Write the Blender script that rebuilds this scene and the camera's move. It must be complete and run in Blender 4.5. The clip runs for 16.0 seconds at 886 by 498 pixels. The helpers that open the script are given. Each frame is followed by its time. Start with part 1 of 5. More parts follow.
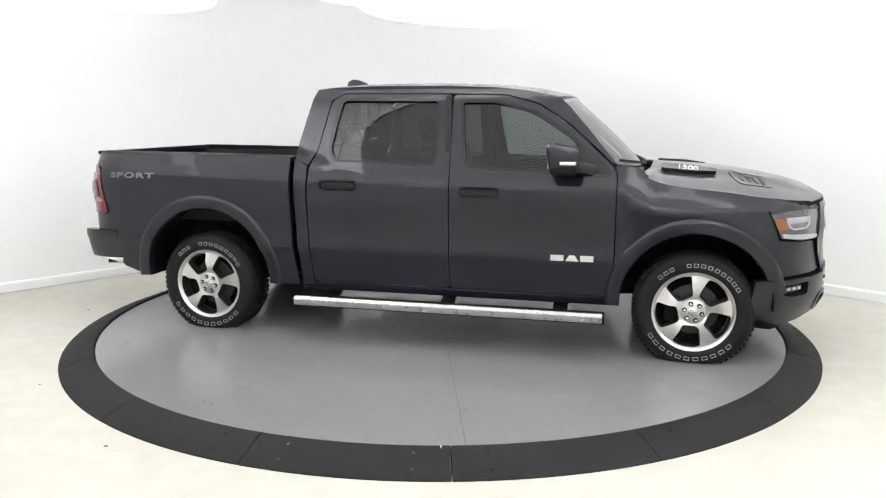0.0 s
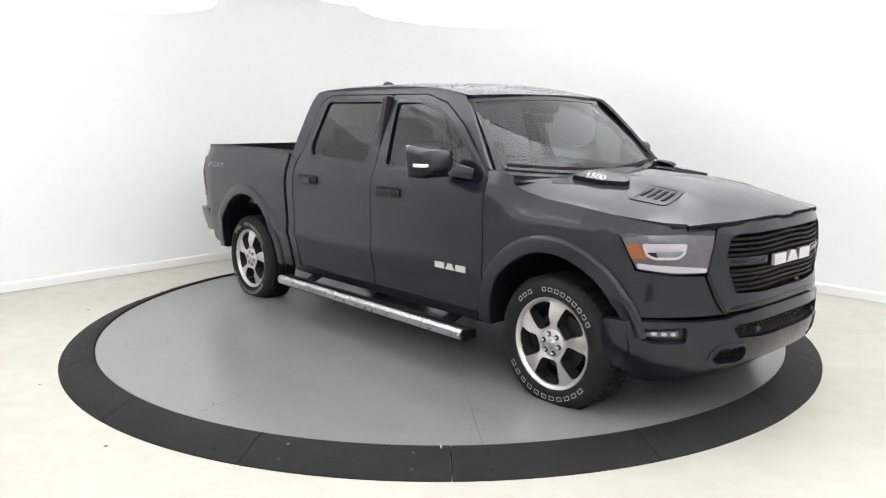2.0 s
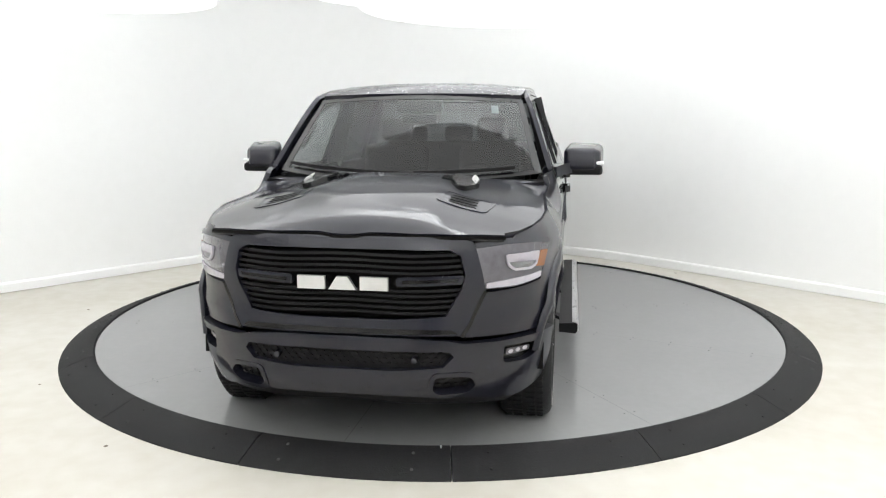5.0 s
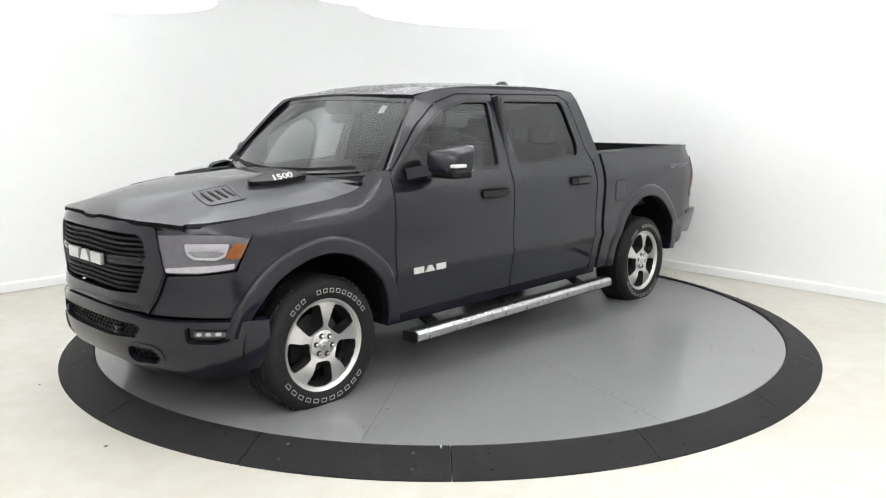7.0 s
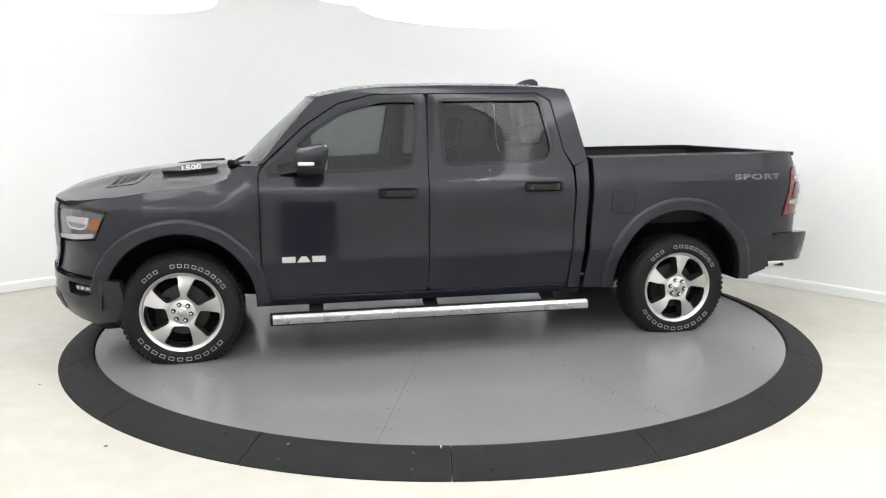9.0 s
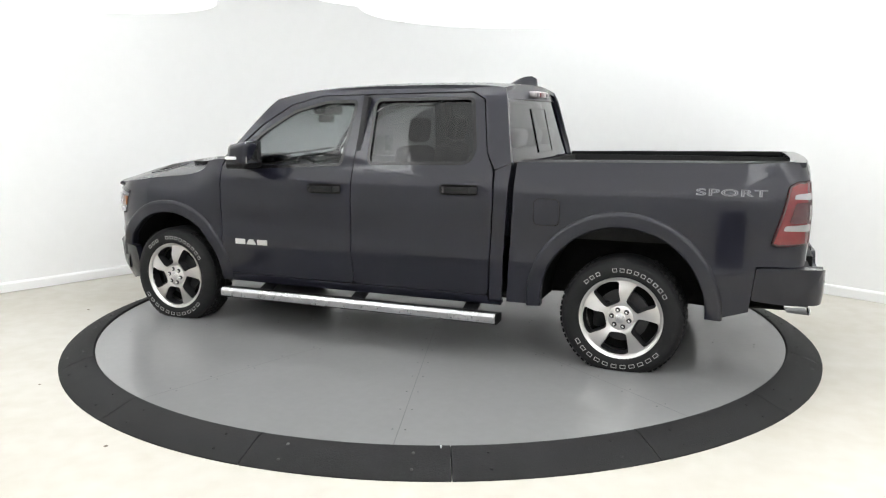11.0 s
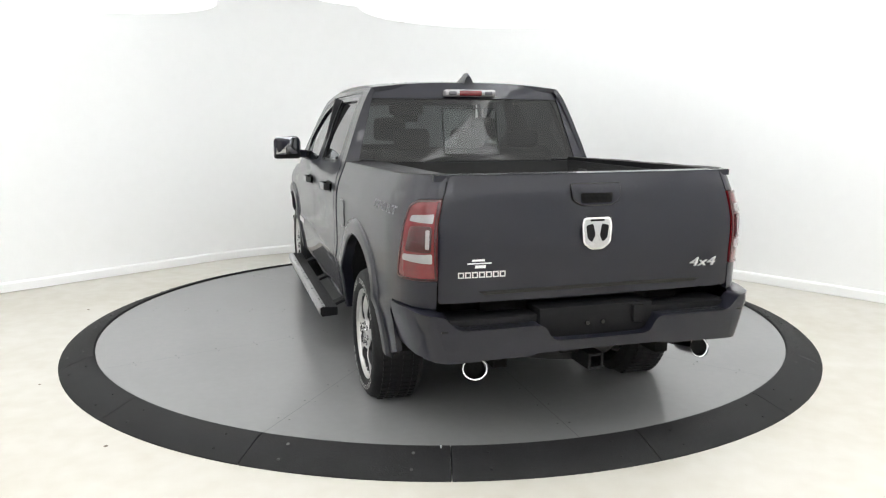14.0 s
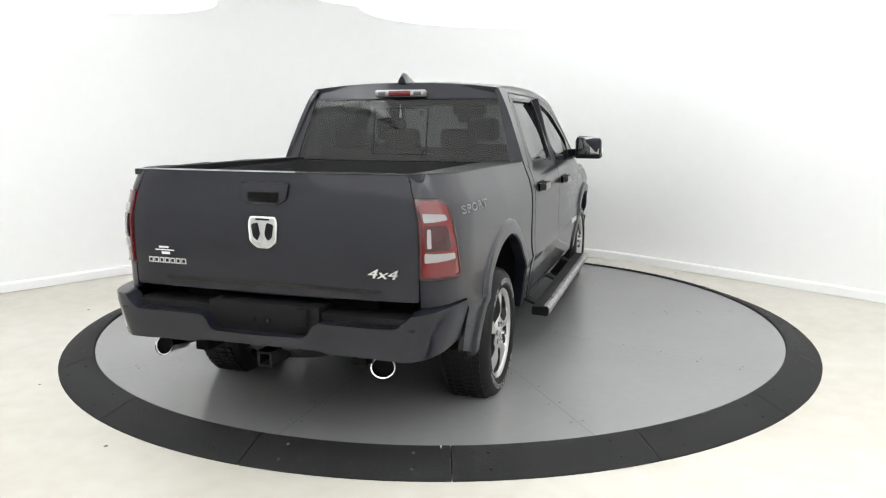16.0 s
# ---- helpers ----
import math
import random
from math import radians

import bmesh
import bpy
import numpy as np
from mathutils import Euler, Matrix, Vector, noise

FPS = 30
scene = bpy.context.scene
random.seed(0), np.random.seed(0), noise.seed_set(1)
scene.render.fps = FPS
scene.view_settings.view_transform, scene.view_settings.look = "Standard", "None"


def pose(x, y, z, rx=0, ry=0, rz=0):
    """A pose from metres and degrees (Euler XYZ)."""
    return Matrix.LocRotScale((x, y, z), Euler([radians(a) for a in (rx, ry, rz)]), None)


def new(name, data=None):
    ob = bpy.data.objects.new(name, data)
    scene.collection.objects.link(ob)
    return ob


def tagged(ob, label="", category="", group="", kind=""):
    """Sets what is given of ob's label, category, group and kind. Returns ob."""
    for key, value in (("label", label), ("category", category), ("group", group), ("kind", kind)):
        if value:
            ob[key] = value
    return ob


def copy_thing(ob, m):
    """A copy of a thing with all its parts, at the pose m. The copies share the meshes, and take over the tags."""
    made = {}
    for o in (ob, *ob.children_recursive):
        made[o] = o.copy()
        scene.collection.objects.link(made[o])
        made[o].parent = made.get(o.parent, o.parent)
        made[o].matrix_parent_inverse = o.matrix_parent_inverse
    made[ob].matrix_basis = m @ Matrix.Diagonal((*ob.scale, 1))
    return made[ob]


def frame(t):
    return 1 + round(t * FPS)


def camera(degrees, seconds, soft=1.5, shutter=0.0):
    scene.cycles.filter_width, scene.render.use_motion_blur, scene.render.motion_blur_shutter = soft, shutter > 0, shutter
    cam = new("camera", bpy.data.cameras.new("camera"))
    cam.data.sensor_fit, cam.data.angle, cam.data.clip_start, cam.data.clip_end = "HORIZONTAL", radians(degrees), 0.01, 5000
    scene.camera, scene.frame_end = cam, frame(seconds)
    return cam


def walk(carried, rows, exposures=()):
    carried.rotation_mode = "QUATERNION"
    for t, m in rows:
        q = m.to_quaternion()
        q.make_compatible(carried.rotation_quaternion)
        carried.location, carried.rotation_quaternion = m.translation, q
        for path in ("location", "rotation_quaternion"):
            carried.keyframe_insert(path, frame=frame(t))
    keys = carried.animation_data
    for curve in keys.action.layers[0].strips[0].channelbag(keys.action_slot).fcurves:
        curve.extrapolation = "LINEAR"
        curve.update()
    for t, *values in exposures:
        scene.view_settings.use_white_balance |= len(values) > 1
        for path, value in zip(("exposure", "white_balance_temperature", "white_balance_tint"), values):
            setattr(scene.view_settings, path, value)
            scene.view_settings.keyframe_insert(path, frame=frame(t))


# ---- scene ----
# camera: fixed on a stand in front of the turntable
cam = camera(60.77, 16.0, soft=1.2)
VIEW = pose(0, -6.348, 1.637, 90 - 9.802, 0, -0.169)
walk(cam, [(0, VIEW), (16, VIEW)], exposures=((0, 0.0), (16, 0.0)))

# world: faint neutral sky outside the closed studio
world = bpy.data.worlds.new("world")
world.use_nodes = True
scene.world = world
sky = world.node_tree.nodes.new("ShaderNodeTexSky")
sky.sky_type, sky.sun_disc, sky.sun_elevation, sky.sun_rotation = "NISHITA", False, radians(45), 0.0
world.node_tree.links.new(sky.outputs[0], world.node_tree.nodes["Background"].inputs[0])
world.node_tree.nodes["Background"].inputs[1].default_value = 0.08
LAMP, UPLIGHT = 1.38, 4.75  # glow of the lamps' lower faces, and of upper faces added to brighten walls

# ---- materials ----


def material(name, color, rough=0.5, metal=0.0, coat=0.0, vary=0.0, scale=4.0, bump=0.0, bump_scale=60.0, rough_vary=0.0,
             flakes=0.0, tint=None, emit=0.0, alpha=1.0, detail=5.0, specular=0.5):
    m = bpy.data.materials.new(name)
    m.use_nodes = True
    nt = m.node_tree
    b = nt.nodes["Principled BSDF"]
    b.inputs["Base Color"].default_value = (*color, 1)
    b.inputs["Roughness"].default_value = rough
    b.inputs["Metallic"].default_value = metal
    b.inputs["Specular IOR Level"].default_value = specular
    b.inputs["Coat Weight"].default_value = coat
    b.inputs["Coat Roughness"].default_value = 0.04
    if emit:
        b.inputs["Emission Color"].default_value = (*color, 1)
        b.inputs["Emission Strength"].default_value = emit
    co = nt.nodes.new("ShaderNodeTexCoord")
    if vary or rough_vary:
        n1 = nt.nodes.new("ShaderNodeTexNoise")
        n1.inputs["Scale"].default_value, n1.inputs["Detail"].default_value = scale, detail
        nt.links.new(co.outputs["Object"], n1.inputs["Vector"])
        n2 = nt.nodes.new("ShaderNodeTexNoise")
        n2.inputs["Scale"].default_value, n2.inputs["Detail"].default_value = scale * 14, 4
        nt.links.new(co.outputs["Object"], n2.inputs["Vector"])
        mixed = nt.nodes.new("ShaderNodeMix")
        mixed.data_type = "FLOAT"
        mixed.inputs[0].default_value = 0.4
        nt.links.new(n1.outputs["Fac"], mixed.inputs[2])
        nt.links.new(n2.outputs["Fac"], mixed.inputs[3])
        ramp = nt.nodes.new("ShaderNodeMapRange")
        ramp.inputs[1].default_value, ramp.inputs[2].default_value = 0.3, 0.7
        nt.links.new(mixed.outputs[0], ramp.inputs[0])
        if vary:
            mc = nt.nodes.new("ShaderNodeMix")
            mc.data_type = "RGBA"
            other = tint or tuple(c * (1 - vary) for c in color)
            mc.inputs[6].default_value, mc.inputs[7].default_value = (*color, 1), (*other, 1)
            nt.links.new(ramp.outputs[0], mc.inputs[0])
            nt.links.new(mc.outputs[2], b.inputs["Base Color"])
        if rough_vary:
            mr = nt.nodes.new("ShaderNodeMapRange")
            mr.inputs[3].default_value, mr.inputs[4].default_value = rough - rough_vary, rough + rough_vary
            nt.links.new(ramp.outputs[0], mr.inputs[0])
            nt.links.new(mr.outputs[0], b.inputs["Roughness"])
    if bump:
        nb = nt.nodes.new("ShaderNodeTexNoise")
        nb.inputs["Scale"].default_value, nb.inputs["Detail"].default_value = bump_scale, 4
        nt.links.new(co.outputs["Object"], nb.inputs["Vector"])
        bp = nt.nodes.new("ShaderNodeBump")
        bp.inputs["Strength"].default_value, bp.inputs["Distance"].default_value = bump, 0.01
        nt.links.new(nb.outputs["Fac"], bp.inputs["Height"])
        nt.links.new(bp.outputs[0], b.inputs["Normal"])
    return m


def glass(name, tint, gloss=1.0, base=0.030):
    """A thin pane: clear with a tint, mirror-like at a slant."""
    m = bpy.data.materials.new(name)
    m.use_nodes = True
    nt = m.node_tree
    nt.nodes.remove(nt.nodes["Principled BSDF"])
    tr, gl, mx, lw = (nt.nodes.new("ShaderNode" + k) for k in ("BsdfTransparent", "BsdfGlossy", "MixShader", "LayerWeight"))
    tr.inputs[0].default_value = (*tint, 1)
    gl.inputs[0].default_value = (gloss, gloss, gloss, 1)
    gl.inputs["Roughness"].default_value = 0.01
    lw.inputs[0].default_value = 0.5
    power, scaled = nt.nodes.new("ShaderNodeMath"), nt.nodes.new("ShaderNodeMath")
    power.operation, power.inputs[1].default_value = "POWER", 4.0
    scaled.operation, scaled.inputs[1].default_value, scaled.inputs[2].default_value = "MULTIPLY_ADD", 0.80, base
    nt.links.new(lw.outputs["Facing"], power.inputs[0])
    nt.links.new(power.outputs[0], scaled.inputs[0])
    nt.links.new(scaled.outputs[0], mx.inputs[0])
    nt.links.new(tr.outputs[0], mx.inputs[1])
    nt.links.new(gl.outputs[0], mx.inputs[2])
    nt.links.new(mx.outputs[0], nt.nodes["Material Output"].inputs[0])
    return m


PAINT = material("grey_blue_paint", (0.0112, 0.0117, 0.0190), 0.35, 0.0, 0.74, vary=0.2, scale=300, rough_vary=0.04, specular=0.08)
TRIM = material("black_plastic", (0.009, 0.009, 0.010), 0.5, specular=0.14, vary=0.3, scale=30, bump=0.15, bump_scale=500)
GLOSSBLACK = material("gloss_black", (0.005, 0.005, 0.006), 0.2, coat=0.2, specular=0.3, vary=0.2, scale=20)
DARK = material("dark_underbody", (0.007, 0.007, 0.007), 0.85, specular=0.1, vary=0.4, scale=12, bump=0.3)
LINER = material("bed_liner", (0.014, 0.014, 0.014), 0.8, vary=0.3, scale=25, bump=0.6, bump_scale=300)
RUBBER = material("tyre_rubber", (0.011, 0.011, 0.012), 0.65, specular=0.25, vary=0.35, scale=18, bump=0.2, bump_scale=200)
ALLOY = material("machined_alloy", (0.60, 0.59, 0.58), 0.32, 1.0, vary=0.06, scale=12, rough_vary=0.04)
ALLOYDARK = material("grey_alloy_pocket", (0.045, 0.045, 0.048), 0.45, 0.5, vary=0.2, scale=30)
CHROME = material("chrome", (0.80, 0.80, 0.81), 0.08, 1.0, vary=0.06, scale=30)
SATIN = material("satin_steel", (0.55, 0.55, 0.56), 0.30, 1.0, vary=0.15, scale=25, rough_vary=0.08)
BADGE = material("bright_badge", (0.70, 0.70, 0.70), 0.28, 0.8, vary=0.08, scale=40)
LETTER = material("white_letter", (0.78, 0.78, 0.77), 0.6, vary=0.1, scale=60)
DECAL = material("grey_decal", (0.21, 0.21, 0.225), 0.5, vary=0.15, scale=60)
RED = material("red_lens", (0.155, 0.007, 0.011), 0.12, coat=0.6, vary=0.25, scale=60)
REDDARK = material("dark_red_lens", (0.055, 0.004, 0.007), 0.12, coat=0.6, vary=0.25, scale=60)
CLEAR = material("clear_lens", (0.30, 0.285, 0.29), 0.12, coat=0.5, vary=0.12, scale=70)
AMBER = material("amber_lens", (0.26, 0.085, 0.022), 0.2, coat=0.5, vary=0.2, scale=60)
LAMPBASE = material("headlamp_housing", (0.11, 0.105, 0.122), 0.25, 0.3, 0.8, vary=0.3, scale=30)
REFLECTOR = material("lamp_reflector", (0.33, 0.33, 0.35), 0.10, 1.0, vary=0.25, scale=40)
STRIP = material("pale_light_strip", (0.42, 0.40, 0.44), 0.25, coat=0.6, vary=0.15, scale=50)
SEAT = material("black_leather", (0.014, 0.014, 0.015), 0.55, specular=0.3, vary=0.3, scale=20, bump=0.3, bump_scale=150)
DASH = material("dark_dash", (0.018, 0.018, 0.020), 0.65, specular=0.3, vary=0.3, scale=20, bump=0.2, bump_scale=300)
PAPER = material("white_sticker", (0.75, 0.78, 0.78), 0.6, vary=0.1, scale=60)
GLASS_CLEAR = glass("windscreen_glass", (0.40, 0.435, 0.44), gloss=0.85, base=0.045)
GLASS_MID = glass("door_glass", (0.36, 0.39, 0.385))
GLASS_SLIDE = glass("sliding_pane_glass", (0.17, 0.182, 0.182))
GLASS_DARK = glass("privacy_glass", (0.125, 0.132, 0.134))
WALL = material("white_wall_paint", (0.92, 0.923, 0.918), 0.55, vary=0.035, scale=0.7, bump=0.05, bump_scale=40)
FLOOR = material("cream_floor_paint", (0.625, 0.605, 0.552), 0.42, vary=0.10, scale=0.55, tint=(0.545, 0.512, 0.44), rough_vary=0.12, bump=0.04, bump_scale=30)
DISC = material("grey_painted_steel", (0.245, 0.248, 0.248), 0.19, vary=0.10, scale=1.4, rough_vary=0.06, bump=0.02, bump_scale=25, specular=0.65)
RING = material("black_rubber_ramp", (0.0145, 0.0145, 0.0155), 0.75, specular=0.3, vary=0.35, scale=5, bump=0.35, bump_scale=120)
SPECK = material("floor_dirt", (0.16, 0.13, 0.09), 0.8, vary=0.3, scale=60)
SEAM = material("dark_joint", (0.11, 0.11, 0.11), 0.7, vary=0.2, scale=30)
BOLT = material("steel_bolt", (0.10, 0.10, 0.10), 0.5, 0.6, vary=0.2, scale=80)
DIFFUSER = material("glowing_diffuser", (0.978, 0.990, 1.0), 0.6, emit=LAMP)
FILL_GLOW = material("added_fill_glow", (0.978, 0.990, 1.0), 0.6, emit=UPLIGHT)
CABINETDARK = material("dark_cabinet_paint", (0.05, 0.05, 0.055), 0.6, vary=0.2, scale=6)
MARK = material("tyre_letter_white", (0.42, 0.42, 0.41), 0.7, vary=0.2, scale=60)
MIRROR = material("mirror_glass", (0.35, 0.36, 0.37), 0.02, 1.0, vary=0.05, scale=10)
WET = material("water_drop", (0.20, 0.21, 0.22), 0.05, 0.0, 1.0, vary=0.1, scale=60)

# ---- mesh helpers ----


def mesh_object(name, bm, mat, parent=None, label="", smooth=40):
    me = bpy.data.meshes.new(name)
    bmesh.ops.recalc_face_normals(bm, faces=bm.faces[:])
    bm.to_mesh(me)
    bm.free()
    for f in me.polygons:
        f.use_smooth = smooth > 0
    if smooth:
        me.set_sharp_from_angle(angle=radians(smooth))
    me.materials.append(mat)
    ob = new(name, me)
    ob.parent = parent
    if label:
        ob["label"] = label
    return ob


def part(name, bm, mat, parent, label="", smooth=40):
    return mesh_object(name, bm, mat, parent, label, smooth)


def pane(name, bm, mat, parent, label=""):
    """A glass sheet whose faces all look away from the cabin's middle, and which casts no shadow."""
    for f in bm.faces:
        f.normal_update()
        if f.normal.dot(f.calc_center_median() - Vector((0.15, 0, 1.35))) < 0:
            f.normal_flip()
    me = bpy.data.meshes.new(name)
    bm.to_mesh(me)
    bm.free()
    for f in me.polygons:
        f.use_smooth = True
    me.materials.append(mat)
    ob = new(name, me)
    ob.parent = parent
    if label:
        ob["label"] = label
    ob.visible_shadow = False
    return ob


def box(bm, lo, hi, bevel=0.0, seg=2):
    r = bmesh.ops.create_cube(bm, size=1)
    vs = r["verts"]
    for v in vs:
        v.co = Vector([lo[i] + (v.co[i] + 0.5) * (hi[i] - lo[i]) for i in range(3)])
    if bevel:
        es = list({e for v in vs for e in v.link_edges})
        bmesh.ops.bevel(bm, geom=es, offset=bevel, segments=seg, affect="EDGES", profile=0.5)
    return bm


def turn_profile(profile, n=48, axis="y", close=False):
    """A lathe: profile of (radius, offset) pairs round the axis."""
    bm = bmesh.new()
    rings = []
    for k in range(n):
        a = 2 * math.pi * k / n
        row = []
        for r, h in profile:
            c, s = r * math.cos(a), r * math.sin(a)
            row.append(bm.verts.new({"y": (c, h, s), "z": (c, s, h), "x": (h, c, s)}[axis]))
        rings.append(row)
    m = len(profile)
    for k in range(n):
        a, b = rings[k], rings[(k + 1) % n]
        for j in range(m if close else m - 1):
            bm.faces.new((a[j], a[(j + 1) % m], b[(j + 1) % m], b[j]))
    return bm


def sweep(path, section, closed=False, frames=None):
    """A tube: section of (side, up) pairs along 3D points; frames(i) may give (side, up) directions."""
    bm = bmesh.new()
    rows = []
    n = len(path)
    for i, p in enumerate(path):
        p = Vector(p)
        if frames:
            side, up = frames(i)
        else:
            t = (Vector(path[min(i + 1, n - 1)]) - Vector(path[max(i - 1, 0)])).normalized()
            ref = Vector((0, 0, 1)) if abs(t.z) < 0.9 else Vector((1, 0, 0))
            side = t.cross(ref).normalized()
            up = side.cross(t)
        rows.append([bm.verts.new(p + side * a + up * b) for a, b in section])
    m = len(section)
    for i in range(n if closed else n - 1):
        a, b = rows[i], rows[(i + 1) % n]
        for j in range(m):
            bm.faces.new((a[j], a[(j + 1) % m], b[(j + 1) % m], b[j]))
    if not closed:
        bm.faces.new(rows[0])
        bm.faces.new(rows[-1])
    return bm


def tube(path, radius, n=10):
    return sweep(path, [(radius * math.cos(2 * math.pi * k / n), radius * math.sin(2 * math.pi * k / n)) for k in range(n)])


def joined(target, source):
    me = bpy.data.meshes.new("tmp")
    source.to_mesh(me)
    source.free()
    target.from_mesh(me)
    bpy.data.meshes.remove(me)
    return target


def rounded(points, radius, n=4):
    """Rounds the corners of a polygon of 2D points."""
    out = []
    m = len(points)
    for i in range(m):
        p, a, b = (Vector(points[k % m]) for k in (i, i - 1, i + 1))
        da, db = (a - p), (b - p)
        r = min(radius, da.length * 0.45, db.length * 0.45)
        s, e = p + da.normalized() * r, p + db.normalized() * r
        for k in range(n + 1):
            t = k / n
            out.append(tuple(s * (1 - t) ** 2 + p * 2 * t * (1 - t) + e * t * t))
    return out


def panel(outline, fn, step=0.05, depth=0.02, holes=(), offset=0.0):
    """A sheet: a 2D outline with holes, laid on the surface fn(u, v) -> (x, y, z), with a turned-in rim."""
    bm = bmesh.new()
    es = []
    for loop in (outline, *holes):
        vs = [bm.verts.new((u, v, 0)) for u, v in loop]
        es += [bm.edges.new((vs[i], vs[(i + 1) % len(vs)])) for i in range(len(vs))]
    bmesh.ops.triangle_fill(bm, edges=es, use_beauty=True, normal=(0, 0, 1))
    su, sv = step if isinstance(step, tuple) else (step, step)
    us, vs = [p[0] for p in outline], [p[1] for p in outline]
    for lo, hi, st, no in ((min(us), max(us), su, (1, 0, 0)), (min(vs), max(vs), sv, (0, 1, 0))):
        k = math.ceil(lo / st + 1e-6)
        while k * st < hi - 1e-6:
            bmesh.ops.bisect_plane(bm, geom=bm.verts[:] + bm.edges[:] + bm.faces[:], plane_co=(k * st * no[0], k * st * no[1], 0), plane_no=no, dist=1e-6)
            k += 1
    bmesh.ops.recalc_face_normals(bm, faces=bm.faces[:])

    def spot(u, v, d):
        p = Vector(fn(u, v))
        e = 0.004
        n = (Vector(fn(u, v + e)) - Vector(fn(u, v - e))).cross(Vector(fn(u + e, v)) - Vector(fn(u - e, v)))
        n.normalize()
        return p + n * d

    flat = {v: (v.co.x, v.co.y) for v in bm.verts}
    rim = [e for e in bm.edges if e.is_boundary]
    made = bmesh.ops.extrude_edge_only(bm, edges=rim)["geom"] if depth else []
    lower = {}
    for v in made:
        if isinstance(v, bmesh.types.BMVert):
            lower[v] = (v.co.x, v.co.y)
    for v, (u, w) in flat.items():
        v.co = spot(u, w, offset)
    for v, (u, w) in lower.items():
        v.co = spot(u, w, offset - depth)
    return bm


def mirrored(bm, sy=-1):
    """A copy mirrored in y."""
    b = bm.copy()
    for v in b.verts:
        v.co.y *= sy
    bmesh.ops.reverse_faces(b, faces=b.faces[:])
    return b


def table(pairs):
    xs, ys = [p[0] for p in pairs], [p[1] for p in pairs]
    fine = np.linspace(xs[0], xs[-1], 400)
    vals = np.interp(fine, xs, ys)
    k = max(3, 400 // (len(xs) * 3)) | 1
    pad = np.pad(vals, k // 2, mode="edge")
    soft = np.convolve(pad, np.ones(k) / k, "valid")
    return lambda x: float(np.interp(x, fine, soft))


def text_mesh(words, height, depth=0.003, shear=0.0, spread=1.0, outline=0.0):
    cu = bpy.data.curves.new("words", "FONT")
    cu.body, cu.size, cu.extrude, cu.align_x, cu.align_y, cu.shear, cu.space_character = words, height / 0.72, depth, "CENTER", "CENTER", shear, spread
    if outline:
        cu.extrude, cu.fill_mode, cu.bevel_depth, cu.bevel_resolution, cu.dimensions = 0.0, "NONE", outline, 0, "2D"
    ob = bpy.data.objects.new("words", cu)
    scene.collection.objects.link(ob)
    me = bpy.data.meshes.new_from_object(ob.evaluated_get(bpy.context.evaluated_depsgraph_get()))
    bpy.data.objects.remove(ob)
    bpy.data.curves.remove(cu)
    bm = bmesh.new()
    bm.from_mesh(me)
    bpy.data.meshes.remove(me)
    return bm


def placed(bm, m):
    bmesh.ops.transform(bm, matrix=m, verts=bm.verts[:])
    return bm


# ---- studio ----
FLOOR_Z = -0.083
DECK_Z = -0.014  # the deck lies a little lower than the ramp's rim
CORNERS = [(-0.241, 5.466), (-8.525, -3.40), (-0.297, -11.1), (7.83, -3.44)]


def fillet_path(corners, radii, n=20):
    out = []
    m = len(corners)
    for i in range(m):
        p, a, b = Vector(corners[i]), Vector(corners[i - 1]), Vector(corners[(i + 1) % m])
        da, db = (a - p).normalized(), (b - p).normalized()
        half = da.angle(db) / 2
        radius = radii[i]
        d = radius / math.tan(half)
        c = p + (da + db).normalized() * (radius / math.sin(half))
        s, e = p + da * d - c, p + db * d - c
        turn = s.angle_signed(e)
        for k in range(n + 1):
            q = s.copy()
            q.rotate(Matrix.Rotation(-turn * k / n, 2))
            out.append(tuple(c + q))
    return out


PLAN = fillet_path(CORNERS, (3.6, 2.0, 2.0, 2.0))


